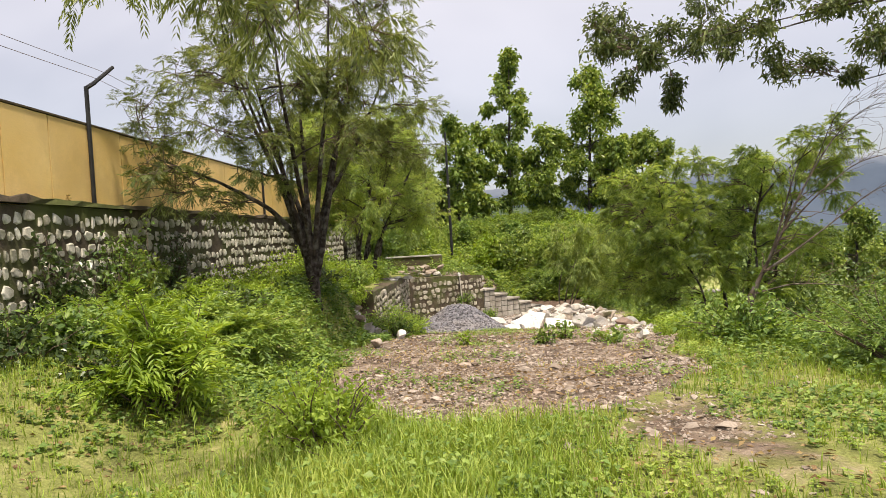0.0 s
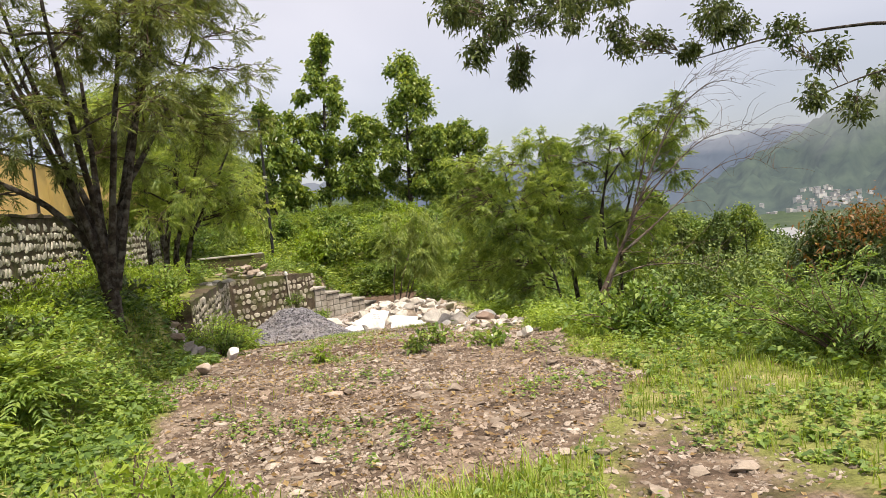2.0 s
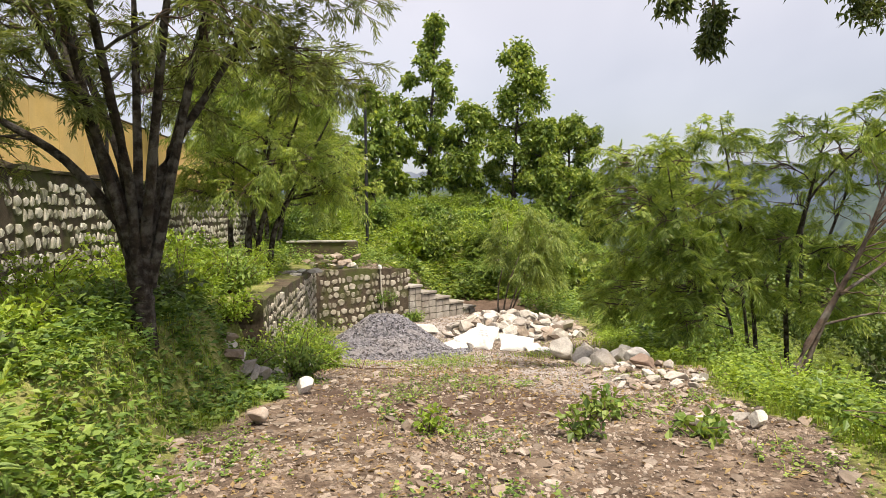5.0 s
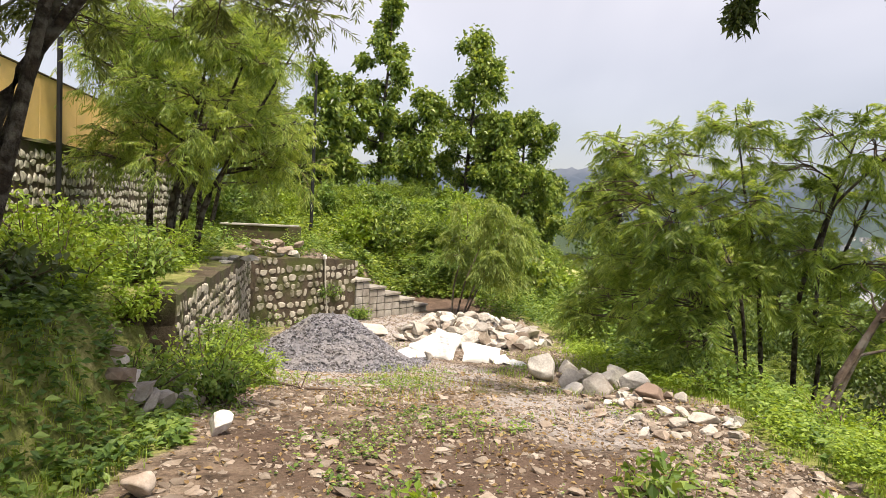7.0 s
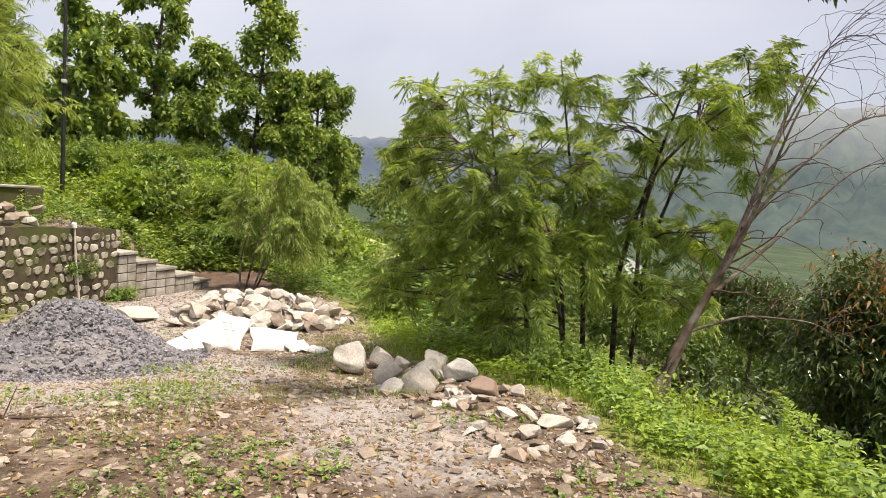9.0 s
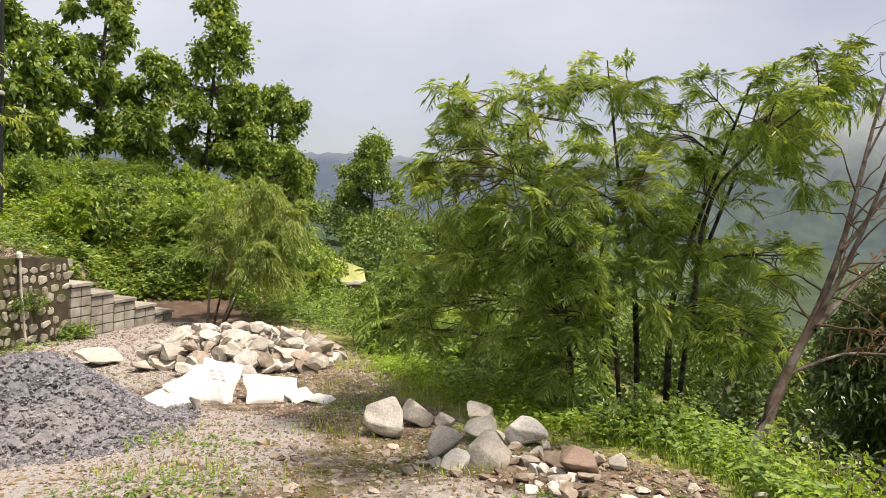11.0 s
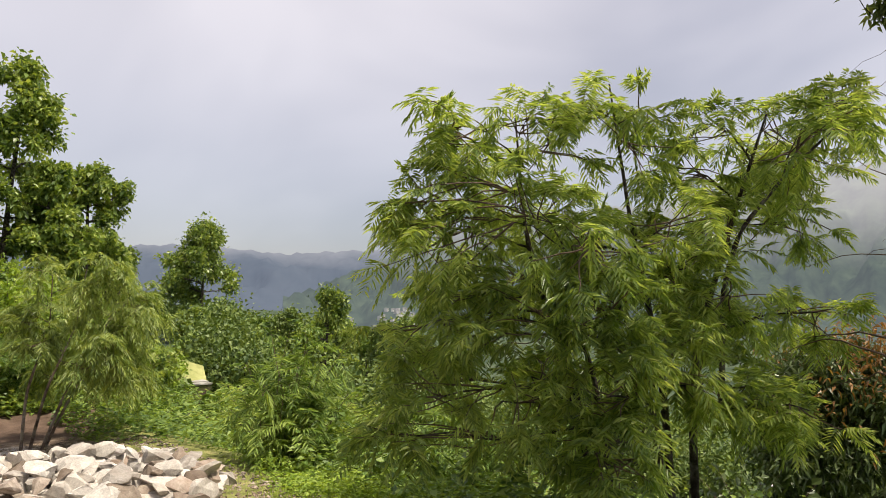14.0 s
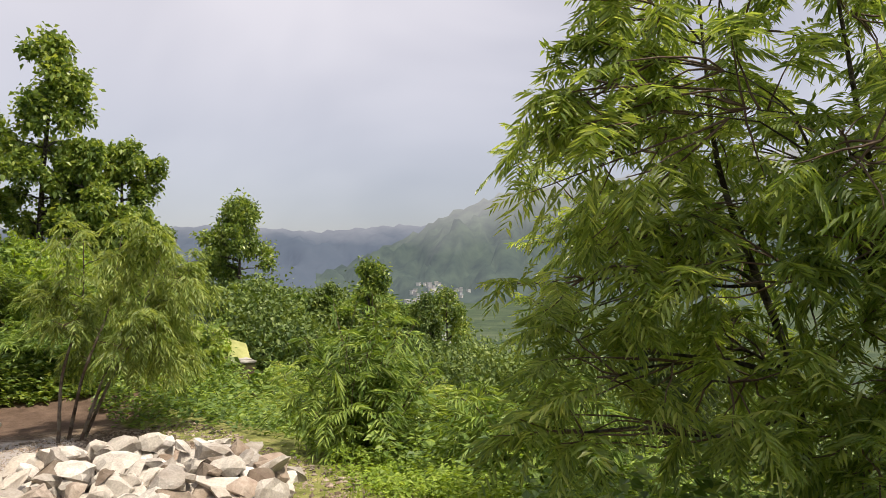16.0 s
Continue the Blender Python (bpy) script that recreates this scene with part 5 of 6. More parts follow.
# low boughs reaching over the long wall
fan.append([(LX - 0.05, LY, 1.6, 0.06), (LX - 0.6, LY - 0.1, 2.35, 0.04), (LX - 1.5, LY - 0.3, 2.9, 0.025), (LX - 2.4, LY - 0.5, 3.3, 0.01)])
lb = []
for k in range(50):
    a, r = rng.uniform(0, 2 * math.pi), 1.95 * math.sqrt(rng.random()) + 0.25
    z = rng.uniform(2.75, 6.4)
    if z < 3.2 and math.cos(a) * r > 0.9:
        continue
    r *= 1.0 if z < 4.5 else 0.85
    lb.append((-2.4 + r * math.cos(a) * 1.15, LY + r * math.sin(a), z, rng.uniform(0.4, 0.75)))
lb += [(rng.uniform(-3.3, -1.0), rng.uniform(7.8, 9.8), rng.uniform(3.0, 6.2), 0.6) for _ in range(16)]
lb += [(-4.6, 8.6, 3.2, 0.7), (-4.9, 8.4, 3.9, 0.7), (-4.3, 7.9, 2.7, 0.6), (-4.5, 9.2, 4.5, 0.7), (-5.0, 8.6, 3.1, 0.5), (-3.6, 8.0, 2.5, 0.5), (-3.9, 9.3, 2.5, 0.5), (-1.0, 9.6, 3.3, 0.55), (-0.4, 10.2, 3.3, 0.5)]
tree("lacy_tree", (LX, LY, 0.7), "spreading tree with a forked dark trunk and lacy leaves", "tree", fan, lb, feather(0.16, 7, 0.07, 0.015, 0.35, 0.3, M_LACY), M_BARK, 55, twigs=15, leaves_per=6, branch_r=0.015, twig_r=0.006)

# drooping tree on the terrace
rng = np.random.default_rng(6)
st = [[(-4.1 + dx, 18 + dy, 0.3, 0.075), (-4.05 + dx * 1.3, 18 + dy, 1.5, 0.06), (-3.7 + dx * 2.2, 18 + dy * 2, 3.0, 0.04), (-3.4 + dx * 3.5, 18 + dy * 3, 4.8, 0.012)] for dx, dy in ((-0.3, 0.1), (0.0, 0.3), (0.25, 0.0), (0.45, 0.25), (0.1, -0.25))]
lb = [(-3.65 + 2.25 * math.sqrt(rng.random()) * math.cos(a), 18.0 + 1.9 * math.sqrt(rng.random()) * math.sin(a), rng.uniform(2.1, 5.4), rng.uniform(0.45, 0.8)) for a in rng.uniform(0, 6.28, 74)]
lb += [(-1.9, 17.9, 3.0, 0.6), (-2.0, 18, 2.3, 0.5), (-5.0, 18, 2.6, 0.6)]
tree("drooping_tree", (-4.0, 18, 0.4), "bushy tree with drooping narrow leaves on the terrace", "tree", st, lb, feather(0.26, 6, 0.12, 0.02, 0.5, 0.6, M_FEATHER), M_BARK, 56, twigs=10, leaves_per=6)

# second bushy tree behind it
st = [[(-6.3 + dx, 28, 0.0, 0.09), (-6.2 + dx * 2, 28, 2.4, 0.06), (-6 + dx * 4, 28.2, 5.6, 0.015)] for dx in (-0.3, 0.0, 0.35)]
lb = [(-6.0 + 2.8 * math.sqrt(rng.random()) * math.cos(a), 28.0 + 2.2 * math.sqrt(rng.random()) * math.sin(a), rng.uniform(2.0, 7.6), rng.uniform(0.7, 1.2)) for a in rng.uniform(0, 6.28, 34)]
tree("drooping_tree", (-6.3, 28, 0.0), "bushy light-green tree behind the terrace", "tree", st, lb, feather(0.4, 5, 0.2, 0.035, 0.5, 0.5, M_WEEP), M_BARK, 58, twigs=12, leaves_per=6)

# weeping sapling beside the steps
st = [[(2.3 + dx, 24.9 + dy, -1.65, 0.03), (2.45 + dx * 2, 24.95 + dy, -0.6, 0.024), (2.9 + dx * 3, 25 + dy * 2, 0.6, 0.016), (3.0 + dx * 4, 25 + dy * 3, 1.7, 0.006)] for dx, dy in ((-0.12, 0.0), (0.05, 0.15), (0.2, -0.05), (0.3, 0.2))]
rng = np.random.default_rng(9)
lb = [(3.15 + 1.3 * math.sqrt(rng.random()) * math.cos(a), 25.0 + 1.2 * math.sqrt(rng.random()) * math.sin(a), rng.uniform(-0.45, 1.75), rng.uniform(0.25, 0.45)) for a in rng.uniform(0, 6.28, 36)]
tree("weeping_sapling", (2.4, 24.9, -1.5), "young weeping tree with fine pale-green hanging leaves", "tree", st, lb, feather(0.32, 7, 0.12, 0.03, 0.9, 0.8, M_WEEP), M_BARK2, 57, twigs=7, leaves_per=5, branch_r=0.014, twig_r=0.005)

# tall leafy trees on the hill


def column_tree(at, height, radius, seed, label, bulge=0.5, size=0.42, extra=(), bare=0.18, n_lobes=26, mat=M_BROAD, name="broadleaf_tree", group="tall trees on the hill", twigs=9, trunk=0.2):
    rng = np.random.default_rng(seed)
    x, y, z = at
    lean = rng.normal(0, 0.25, 2)
    st = [[(x, y, z - 0.4, trunk), (x + lean[0] * 0.3, y, z + height * 0.35, trunk * 0.7), (x + lean[0], y + lean[1], z + height * 0.7, trunk * 0.4), (x + lean[0] * 1.2, y, z + height * 0.96, 0.03)]]
    lb = []
    for k in range(n_lobes):
        s = bare + (1 - bare) * (k + rng.random()) / n_lobes
        shape = (math.sin(math.pi * min(1, (s - bare) / (1 - bare) * 0.86 + 0.12)) ** 0.6) * (0.75 + bulge * (0.5 - abs(s - 0.5)))
        r = radius * shape * rng.uniform(0.35, 1.0)
        a = rng.uniform(0, 2 * math.pi)
        lb.append((x + r * math.cos(a) + lean[0] * s, y + r * math.sin(a), z + height * s - 0.3, radius * rng.uniform(0.15, 0.31)))
    lb += list(extra)
    return tree(name, at, label, "tree", st, lb, broad(size * 0.86, 6, radius * 0.09, 0.25, mat, 0.62, 0.95), M_BARK, seed, twigs=twigs, branch_r=0.07, twig_r=0.02, leaves_per=6, group=group)


TALL = [((-0.9, 55, 2.3), 14.4, 2.3, 201, "tall narrow broadleaf tree with open crown", ()),
        ((5.9, 58, 2.2), 13.0, 3.1, 202, "tall broadleaf tree with ragged crown", ((8.0, 58, 10.8, 1.0), (7.6, 58, 12.0, 0.9))),
        ((10.9, 60, 0.2), 9.6, 2.3, 203, "broadleaf tree with a side branch reaching out", ((12.6, 60, 8.2, 0.8), (13.0, 60, 7.6, 0.5), (9.2, 60, 8.4, 0.9))),
        ((9.0, 60, 0.5), 9.0, 1.2, 204, "slim broadleaf tree in a row", ()),
        ((-4.6, 50, 1.8), 9.0, 2.4, 205, "broadleaf tree covered in climbers", ()),
        ((-3.2, 53, 2.2), 8.2, 1.8, 206, "broadleaf tree in a row", ()),
        ((2.2, 57, 2.4), 8.0, 2.6, 207, "dense broadleaf tree in a row", ()),
        ((8.0, 57, 1.4), 7.5, 2.4, 208, "dense broadleaf tree in a row", ()),
        ((-8.5, 46, 1.4), 8.4, 2.8, 209, "broadleaf tree behind the terrace", ()),
        ((-13, 44, 1.4), 9.6, 3.2, 210, "broadleaf tree behind the terrace", ()),
        ((13.8, 66, -1.0), 6.4, 2.6, 211, "dark broadleaf tree at the wood's edge", ()),
        ((16.6, 75, -3.5), 9.2, 2.4, 212, "small round-headed tree on the hill", ()),
        ((24.4, 75, -6.5), 14.6, 3.7, 213, "round-headed tree standing above the woods", ())]
for at, h, r, seed, label, extra in TALL:
    column_tree((at[0], at[1], G(at[0], at[1])), h + at[2] - G(at[0], at[1]), r, seed, label, extra=extra, bare=0.42 if seed == 213 else 0.14, n_lobes=30 if r > 2 else 20)
column_tree((25, 53, G(25, 53)), 1.9 - G(25, 53), 2.7, 221, "columnar bright-green tree rising from the slope", size=0.34, n_lobes=30)
column_tree((23.0, 52, G(23, 52)), -1.0 - G(23, 52), 1.6, 222, "smaller bright-green tree on the slope", size=0.34, n_lobes=18)

# broadleaf trees standing along the wood's edge
rng = np.random.default_rng(231)
for k in range(13):
    b, d = math.radians(20.5 + 1.45 * k + rng.uniform(-0.5, 0.5)), rng.uniform(42, 62)
    x, y = 0.35 + d * math.sin(b), 12.5 + d * math.cos(b)
    z = G(x, y)
    column_tree((x, y, z), 1.0 - d * rng.uniform(0.012, 0.055) - z, rng.uniform(2.1, 3.1), 240 + k, "bushy broadleaf tree at the edge of the woods", size=0.36, n_lobes=26, bare=0.1, mat=(M_BROAD, M_WEED, M_WOODS)[k % 3], group="trees at the wood's edge", twigs=8, trunk=0.14)

# dark mango-like bush down the slope with rusty young leaves
mx, my = 14.0, 15.5
gz = G(mx, my)
st = [[(mx, my, gz - 0.3, 0.15), (mx, my, gz + 1.2, 0.11), (mx - 0.1, my - 0.1, -0.6, 0.03)]]
rng = np.random.default_rng(14)
lb = []
for k in range(56):
    a, q, z = rng.uniform(0, 6.28), math.sqrt(rng.random()), rng.uniform(-3.6, 0.25)
    w = 1.75 * math.sqrt(max(0.08, 1 - ((z + 1.7) / 2.5) ** 2))
    lb.append((mx + w * q * math.cos(a), my + w * q * math.sin(a), z, rng.uniform(0.4, 0.65)))
mango = tree("mango_tree", (mx, my, gz), "dense dark-leaved tree with rusty young leaves on top", "tree", st, lb, broad(0.19, 7, 0.16, 0.35, M_DARKLEAF, 0.3), M_BARK, 141, twigs=12, leaves_per=7)
P = np.array([mx - 0.1, my - 0.4, 0.5]) + rng.normal(0, 1, (420, 3)) * np.array([0.85, 0.7, 0.28])
P[:, 2] -= 0.28 * (P[:, 0] - mx) ** 2
V, F = broad(0.17, 3, 0.13, 0.4, M_RUST, 0.3)["make"](rng, P, unit(rng.normal(0, 1, P.shape)))
child("young_leaves", np_mesh("young_leaves", V, F, M_RUST), mango, "rusty orange young leaves")
mx, my = 26.0, 30.0
gz = G(mx, my)
st = [[(mx, my, gz - 0.3, 0.16), (mx, my, gz + 2.0, 0.1), (mx, my, -2.4, 0.03)]]
lb = [(mx + 2.2 * math.cos(a) * math.sqrt(rng.random()), my + 2.2 * math.sin(a) * math.sqrt(rng.random()), rng.uniform(-5.0, -2.2), 0.8) for a in rng.uniform(0, 6.28, 24)]
tree("mango_tree", (mx, my, gz), "dark round tree standing in a field below", "tree", st, lb, broad(0.26, 7, 0.22, 0.3, M_DARKLEAF, 0.35), M_BARK, 142, twigs=12, leaves_per=7)

# overhanging tree whose trunk stands beside the path
st = [[(13.6, 8.4, G(13.6, 8.4) - 0.3, 0.26), (13.4, 8.5, 0.5, 0.22), (12.9, 9.2, 3.2, 0.16), (11.4, 10.8, 5.4, 0.09), (9.4, 12.2, 6.0, 0.055), (7.0, 12.9, 5.7, 0.03), (4.6, 13.2, 5.2, 0.012)],
      [(12.6, 9.6, 3.8, 0.10), (11.4, 11.4, 4.6, 0.06), (9.8, 12.6, 4.7, 0.035), (8.2, 13.0, 4.4, 0.015)],
      [(12.9, 9.1, 3.0, 0.08), (11.8, 9.9, 3.7, 0.05), (10.4, 10.6, 3.5, 0.03), (9.0, 10.4, 3.1, 0.012)],
      [(11.4, 10.8, 5.4, 0.06), (8.6, 10.8, 5.6, 0.035), (6.0, 10.9, 5.3, 0.02), (4.0, 11.0, 4.9, 0.01)]]
lb = [(3.5, 13.2, 5.6, 0.3), (4.2, 13.1, 5.35, 0.36), (5.0, 12.9, 5.4, 0.42), (4.7, 13.2, 4.75, 0.24), (4.66, 13.3, 4.38, 0.17), (5.8, 12.9, 5.4, 0.36), (6.5, 12.9, 5.2, 0.34), (6.75, 12.9, 4.75, 0.2), (7.4, 13.0, 5.0, 0.24), (8.2, 12.9, 4.6, 0.22), (8.8, 12.9, 5.0, 0.3), (9.2, 12.6, 5.0, 0.35),
      (4.9, 10.8, 5.2, 0.42), (3.4, 11.2, 4.45, 0.26), (3.9, 11.0, 4.9, 0.36), (5.8, 10.9, 5.3, 0.4), (6.9, 10.8, 5.5, 0.4), (2.9, 10.9, 5.1, 0.28), (9.8, 10.9, 4.0, 0.34), (9.2, 10.5, 3.2, 0.3), (10.2, 10.7, 2.9, 0.34), (9.2, 11.2, 4.5, 0.34), (10.8, 10.6, 3.5, 0.36), (7.5, 11.0, 5.6, 0.45), (8.5, 12.2, 5.4, 0.4), (5.5, 11.8, 5.5, 0.4), (4.4, 11.6, 5.5, 0.4), (8.0, 11.6, 5.0, 0.35), (3.7, 12.4, 5.7, 0.4), (2.9, 11.2, 5.6, 0.35), (3.3, 12.6, 6.2, 0.4), (5.2, 12.0, 6.2, 0.5), (6.6, 12.0, 6.2, 0.5), (8.0, 12.0, 6.2, 0.5)]
st = [[(x, y, z, r * (0.9 if x > 12 else 0.55)) for x, y, z, r in line] for line in st]
tree("overhanging_tree", (13.6, 8.4, G(13.6, 8.4)), "broad tree whose leafy branch ends hang over the path", "tree", st, lb, broad(0.125, 4, 0.07, 0.35, M_OVER, 0.42, 0.6), M_BARK, 161, twigs=15, twig_r=0.008, branch_r=0.02, leaves_per=6)

# leaf-laden branch over the start of the path
st = [[(-3.4, -4.6, 0.2, 0.14), (-3.2, -4.2, 2.6, 0.1), (-2.0, -2.2, 4.0, 0.06), (-0.2, 0.3, 3.7, 0.03), (0.5, 1.3, 3.2, 0.012)]]
lb = [(0.45, 1.1, 3.0, 0.30), (0.75, 1.5, 3.0, 0.22), (0.15, 0.8, 3.15, 0.3), (0.4, 0.7, 3.3, 0.35), (-0.5, 0.9, 3.4, 0.3), (-0.9, 1.4, 3.4, 0.3), (0.42, 0.75, 2.75, 0.14)]
tree("overhanging_tree", (-3.4, -4.6, 0.4), "feathery-leaved tree leaning over the path's start", "tree", st, lb, feather(0.16, 9, 0.055, 0.013, 0.7, 0.8, M_LACY), M_BARK, 162, twigs=6, twig_r=0.004, branch_r=0.012, leaves_per=4)


# ---- low growth ----
def weeds(rng, X, Y, height, leaf, per, lift=0.0, ratio=0.6):
    """Leafy weeds: leaves in whorls up short stems."""
    n = len(X)
    Z = land(X, Y)
    P, D, N, S = [], [], [], []
    h = height * rng.uniform(0.45, 1.2, n) * (0.4 + 1.0 * smooth(0.15, 0.9, 0.5 + 0.5 * wobble(X, Y, 1.9, height * 7) * 0.8 + 0.2 * wobble(X, Y, 5.3, 2)))
    lean = rng.normal(0, 0.22, (n, 2))
    for k in range(per):
        s = (k + rng.uniform(0, 1, n)) / per
        a = rng.uniform(0, 2 * np.pi, n)
        sp = 0.10 * height * rng.uniform(0, 1, n)
        P.append(np.stack([X + lean[:, 0] * h * s + sp * np.cos(a), Y + lean[:, 1] * h * s + sp * np.sin(a), Z + lift + h * s], -1))
        D.append(np.stack([np.cos(a), np.sin(a), rng.normal(0.15, 0.3, n)], -1))
        N.append(np.stack([rng.normal(0, 0.35, n), rng.normal(0, 0.35, n), np.ones(n)], -1))
        S.append(leaf * rng.uniform(0.55, 1.25, n))
    P, D, N, S = np.concatenate(P), unit(np.concatenate(D)), unit(np.concatenate(N)), np.concatenate(S)
    return leaf_blades(P, D, N, S, S * ratio, 0.15)


def scatter(rng, n, x0, x1, y0, y1, keep):
    X, Y = rng.uniform(x0, x1, n), rng.uniform(y0, y1, n)
    k = rng.random(n) < keep(X, Y)
    return X[k], Y[k]


def weed_patch(name, label, seed, n, box, keep, height, leaf, per, mat, ratio=0.6):
    rng = np.random.default_rng(seed)
    X, Y = scatter(rng, n, *box, keep)
    V, F = weeds(rng, X, Y, height, leaf, per, ratio=ratio)
    tagged(new(name, np_mesh(name, V, F, mat)), label, "undergrowth", kind="stuff")


def off_wall(x, y):
    return (x > WALL_P[0] - 0.11 * (y - WALL_P[1]) + 0.08).astype(float)


def clear(x, y):
    return 1 - smooth(0.15, 0.5, track_mask(x, y))


patchy = lambda x, y, f, s: smooth(0.3, 0.75, 0.5 + 0.5 * wobble(x, y, f, s))
s1f = lambda x, y: (x - LEDGE[0]) * N1[0] + (y - LEDGE[1]) * N1[1]
s2f = lambda x, y: (x - CORNER[0]) * N2[0] + (y - CORNER[1]) * N2[1]

weed_patch("bank_weeds", "dense green broad-leaved weeds on the bank", 301, 6200, (-5.5, -0.6, 1.6, 11.6), lambda x, y: off_wall(x, y) * clear(x, y) * smooth(0.9, 1.6, 0.02 * y + 0.5 - x * 0.75) * smooth(2.8, 4.4, y), 0.25, 0.08, 11, M_WEED)
weed_patch("bank_lime_weeds", "bright lime-green weeds below the long wall", 302, 3600, (-6.5, -1.6, 7.5, 22.0), lambda x, y: off_wall(x, y) * ((s1f(x, y) > 0.5) | (y < 11.3)) * (x < -1.9) * patchy(x, y, 0.9, 1) * 1.3, 0.48, 0.075, 13, M_LIME)
weed_patch("verge_weeds", "leafy green weeds along the verge", 303, 15000, (2.6, 17, 0.5, 14.5), lambda x, y: clear(x, y) * smooth(0.0, 0.7, x - np.interp(y, [0.5, 2.6, 6, 8.5, 10.5, 12.5, 15], [6.5, 4.6, 3.8, 3.4, 3.5, 4.1, 4.3])), 0.28, 0.085, 12, M_WEED)
weed_patch("verge_lime_weeds", "yellow-green low weeds along the verge", 304, 4200, (2.8, 7.5, 7.2, 13.5), lambda x, y: clear(x, y) * smooth(0.1, 0.6, x - np.interp(y, [8, 10.5, 12.5, 15], [2.9, 3.3, 4.2, 4.3])) * (0.3 + 0.7 * patchy(x, y, 1.3, 2)), 0.30, 0.055, 14, M_LIME)
weed_patch("slope_weeds", "rank green weeds on the slope", 305, 9000, (3.2, 16, 14.2, 40), lambda x, y: (np.hypot(x - 9.6, y - 39) > 2.0) * smooth(0.0, 0.8, x - np.interp(y, [14, 16.5, 18, 21, 23, 25, 27, 40], [4.0, 3.9, 4.5, 4.8, 4.6, 3.4, 2.0, 2.0])) * (0.6 + 0.4 * patchy(x, y, 0.8, 3)), 0.7, 0.13, 13, M_WEED)
weed_patch("slope_lime_weeds", "bright lime weeds on the slope", 306, 4200, (3.2, 16, 15, 40), lambda x, y: smooth(0.0, 0.8, x - np.interp(y, [14, 18, 21, 23, 25, 27, 40], [4.2, 4.6, 4.9, 4.7, 3.6, 2.2, 2.0])) * patchy(x, y, 0.6, 4), 0.75, 0.10, 14, M_LIME)
weed_patch("terrace_weeds", "green weeds over the terrace", 307, 3200, (-7, 2.5, 11.8, 31), lambda x, y: off_wall(x, y) * (((s1f(x, y) > 0.55) & (y < 21)) | ((s2f(x, y) > 0.7) & (y > 20.8) & (x < -0.5)) | ((y > 27.5) & (s2f(x, y) > 2))), 0.5, 0.11, 12, M_WEED)
weed_patch("bank_top_shrubs", "dark leafy shrubs hanging over the cut earth bank", 308, 900, (-1.6, 4.0, 28.3, 29.8), lambda x, y: np.ones_like(x), 0.55, 0.15, 14, M_BROAD)
weed_patch("step_side_growth", "dark leafy growth behind the steps", 313, 420, (-2.0, 1.2, 24.2, 28.5), lambda x, y: (s2f(x, y) > 1.7) * 1.0, 0.5, 0.13, 14, M_BROAD)
weed_patch("hillside_growth", "tangled bright-green growth on the hillside", 309, 12000, (-22, 14, 29.5, 60), lambda x, y: (np.hypot(x - 10.6, y - 41) > 2.8) * 1.0, 0.55, 0.19, 13, M_HILL)
weed_patch("hillside_lime_growth", "sunlit lime growth on the hillside", 310, 2400, (-10, 9, 30, 52), lambda x, y: patchy(x, y, 0.6, 2), 0.6, 0.17, 13, M_LIME)
weed_patch("wall_foot_weeds", "ferny weeds at the foot of the terrace wall", 311, 800, (-3.0, 1.2, 13.0, 25.0), lambda x, y: (np.abs(s1f(x, y) + 0.3) < 0.28) * (y < 20.8) + (np.abs(s2f(x, y) + 0.35) < 0.3) * (y > 20.6) * (x < -0.2), 0.4, 0.08, 12, M_WEED)
weed_patch("coping_weeds", "dry and green weeds growing on the wall coping", 312, 500, (-7, -3.5, 2, 20), lambda x, y: (np.abs(x - (WALL_P[0] - 0.11 * (y - 14)) + 0.02) < 0.12) * patchy(x, y, 1.2, 5), 0.2, 0.06, 9, M_DRY)
for o in [ob for ob in scene.objects if ob.name.startswith("coping_weeds")]:
    zs = np.empty(len(o.data.vertices) * 3, dtype=np.float32)
    o.data.vertices.foreach_get("co", zs)
    zs = zs.reshape(-1, 3)
    zs[:, 2] += 2.52 - land(zs[:, 0], zs[:, 1])
    o.data.vertices.foreach_set("co", zs.ravel())


def grass(name, label, seed, n, box, keep, height, width, mat=M_GRASS):
    rng = np.random.default_rng(seed)
    X, Y = scatter(rng, n, *box, keep)
    n = len(X)
    Z = land(X, Y) - 0.005
    a = rng.uniform(0, 2 * np.pi, n)
    h = height * rng.uniform(0.4, 1.25, n)
    bend = h * rng.uniform(0.15, 0.75, n)
    S = np.stack([-np.sin(a), np.cos(a), np.zeros(n)], -1) * (width * rng.uniform(0.6, 1.2, n))[:, None] * 0.5
    B = np.stack([X, Y, Z], -1)
    Mid = B + np.stack([np.cos(a) * bend * 0.3, np.sin(a) * bend * 0.3, h * 0.6], -1)
    T = B + np.stack([np.cos(a) * bend, np.sin(a) * bend, h * 0.95], -1)
    V = np.stack([B - S, B + S, Mid + S * 0.8, Mid - S * 0.8, T], 1).reshape(-1, 3)
    q = np.arange(n)[:, None] * 5
    F = np.concatenate([q + np.array([0, 1, 2]), q + np.array([0, 2, 3]), q + np.array([3, 2, 4])])
    tagged(new(name, np_mesh(name, V, F, mat)), label, "grass", kind="stuff")


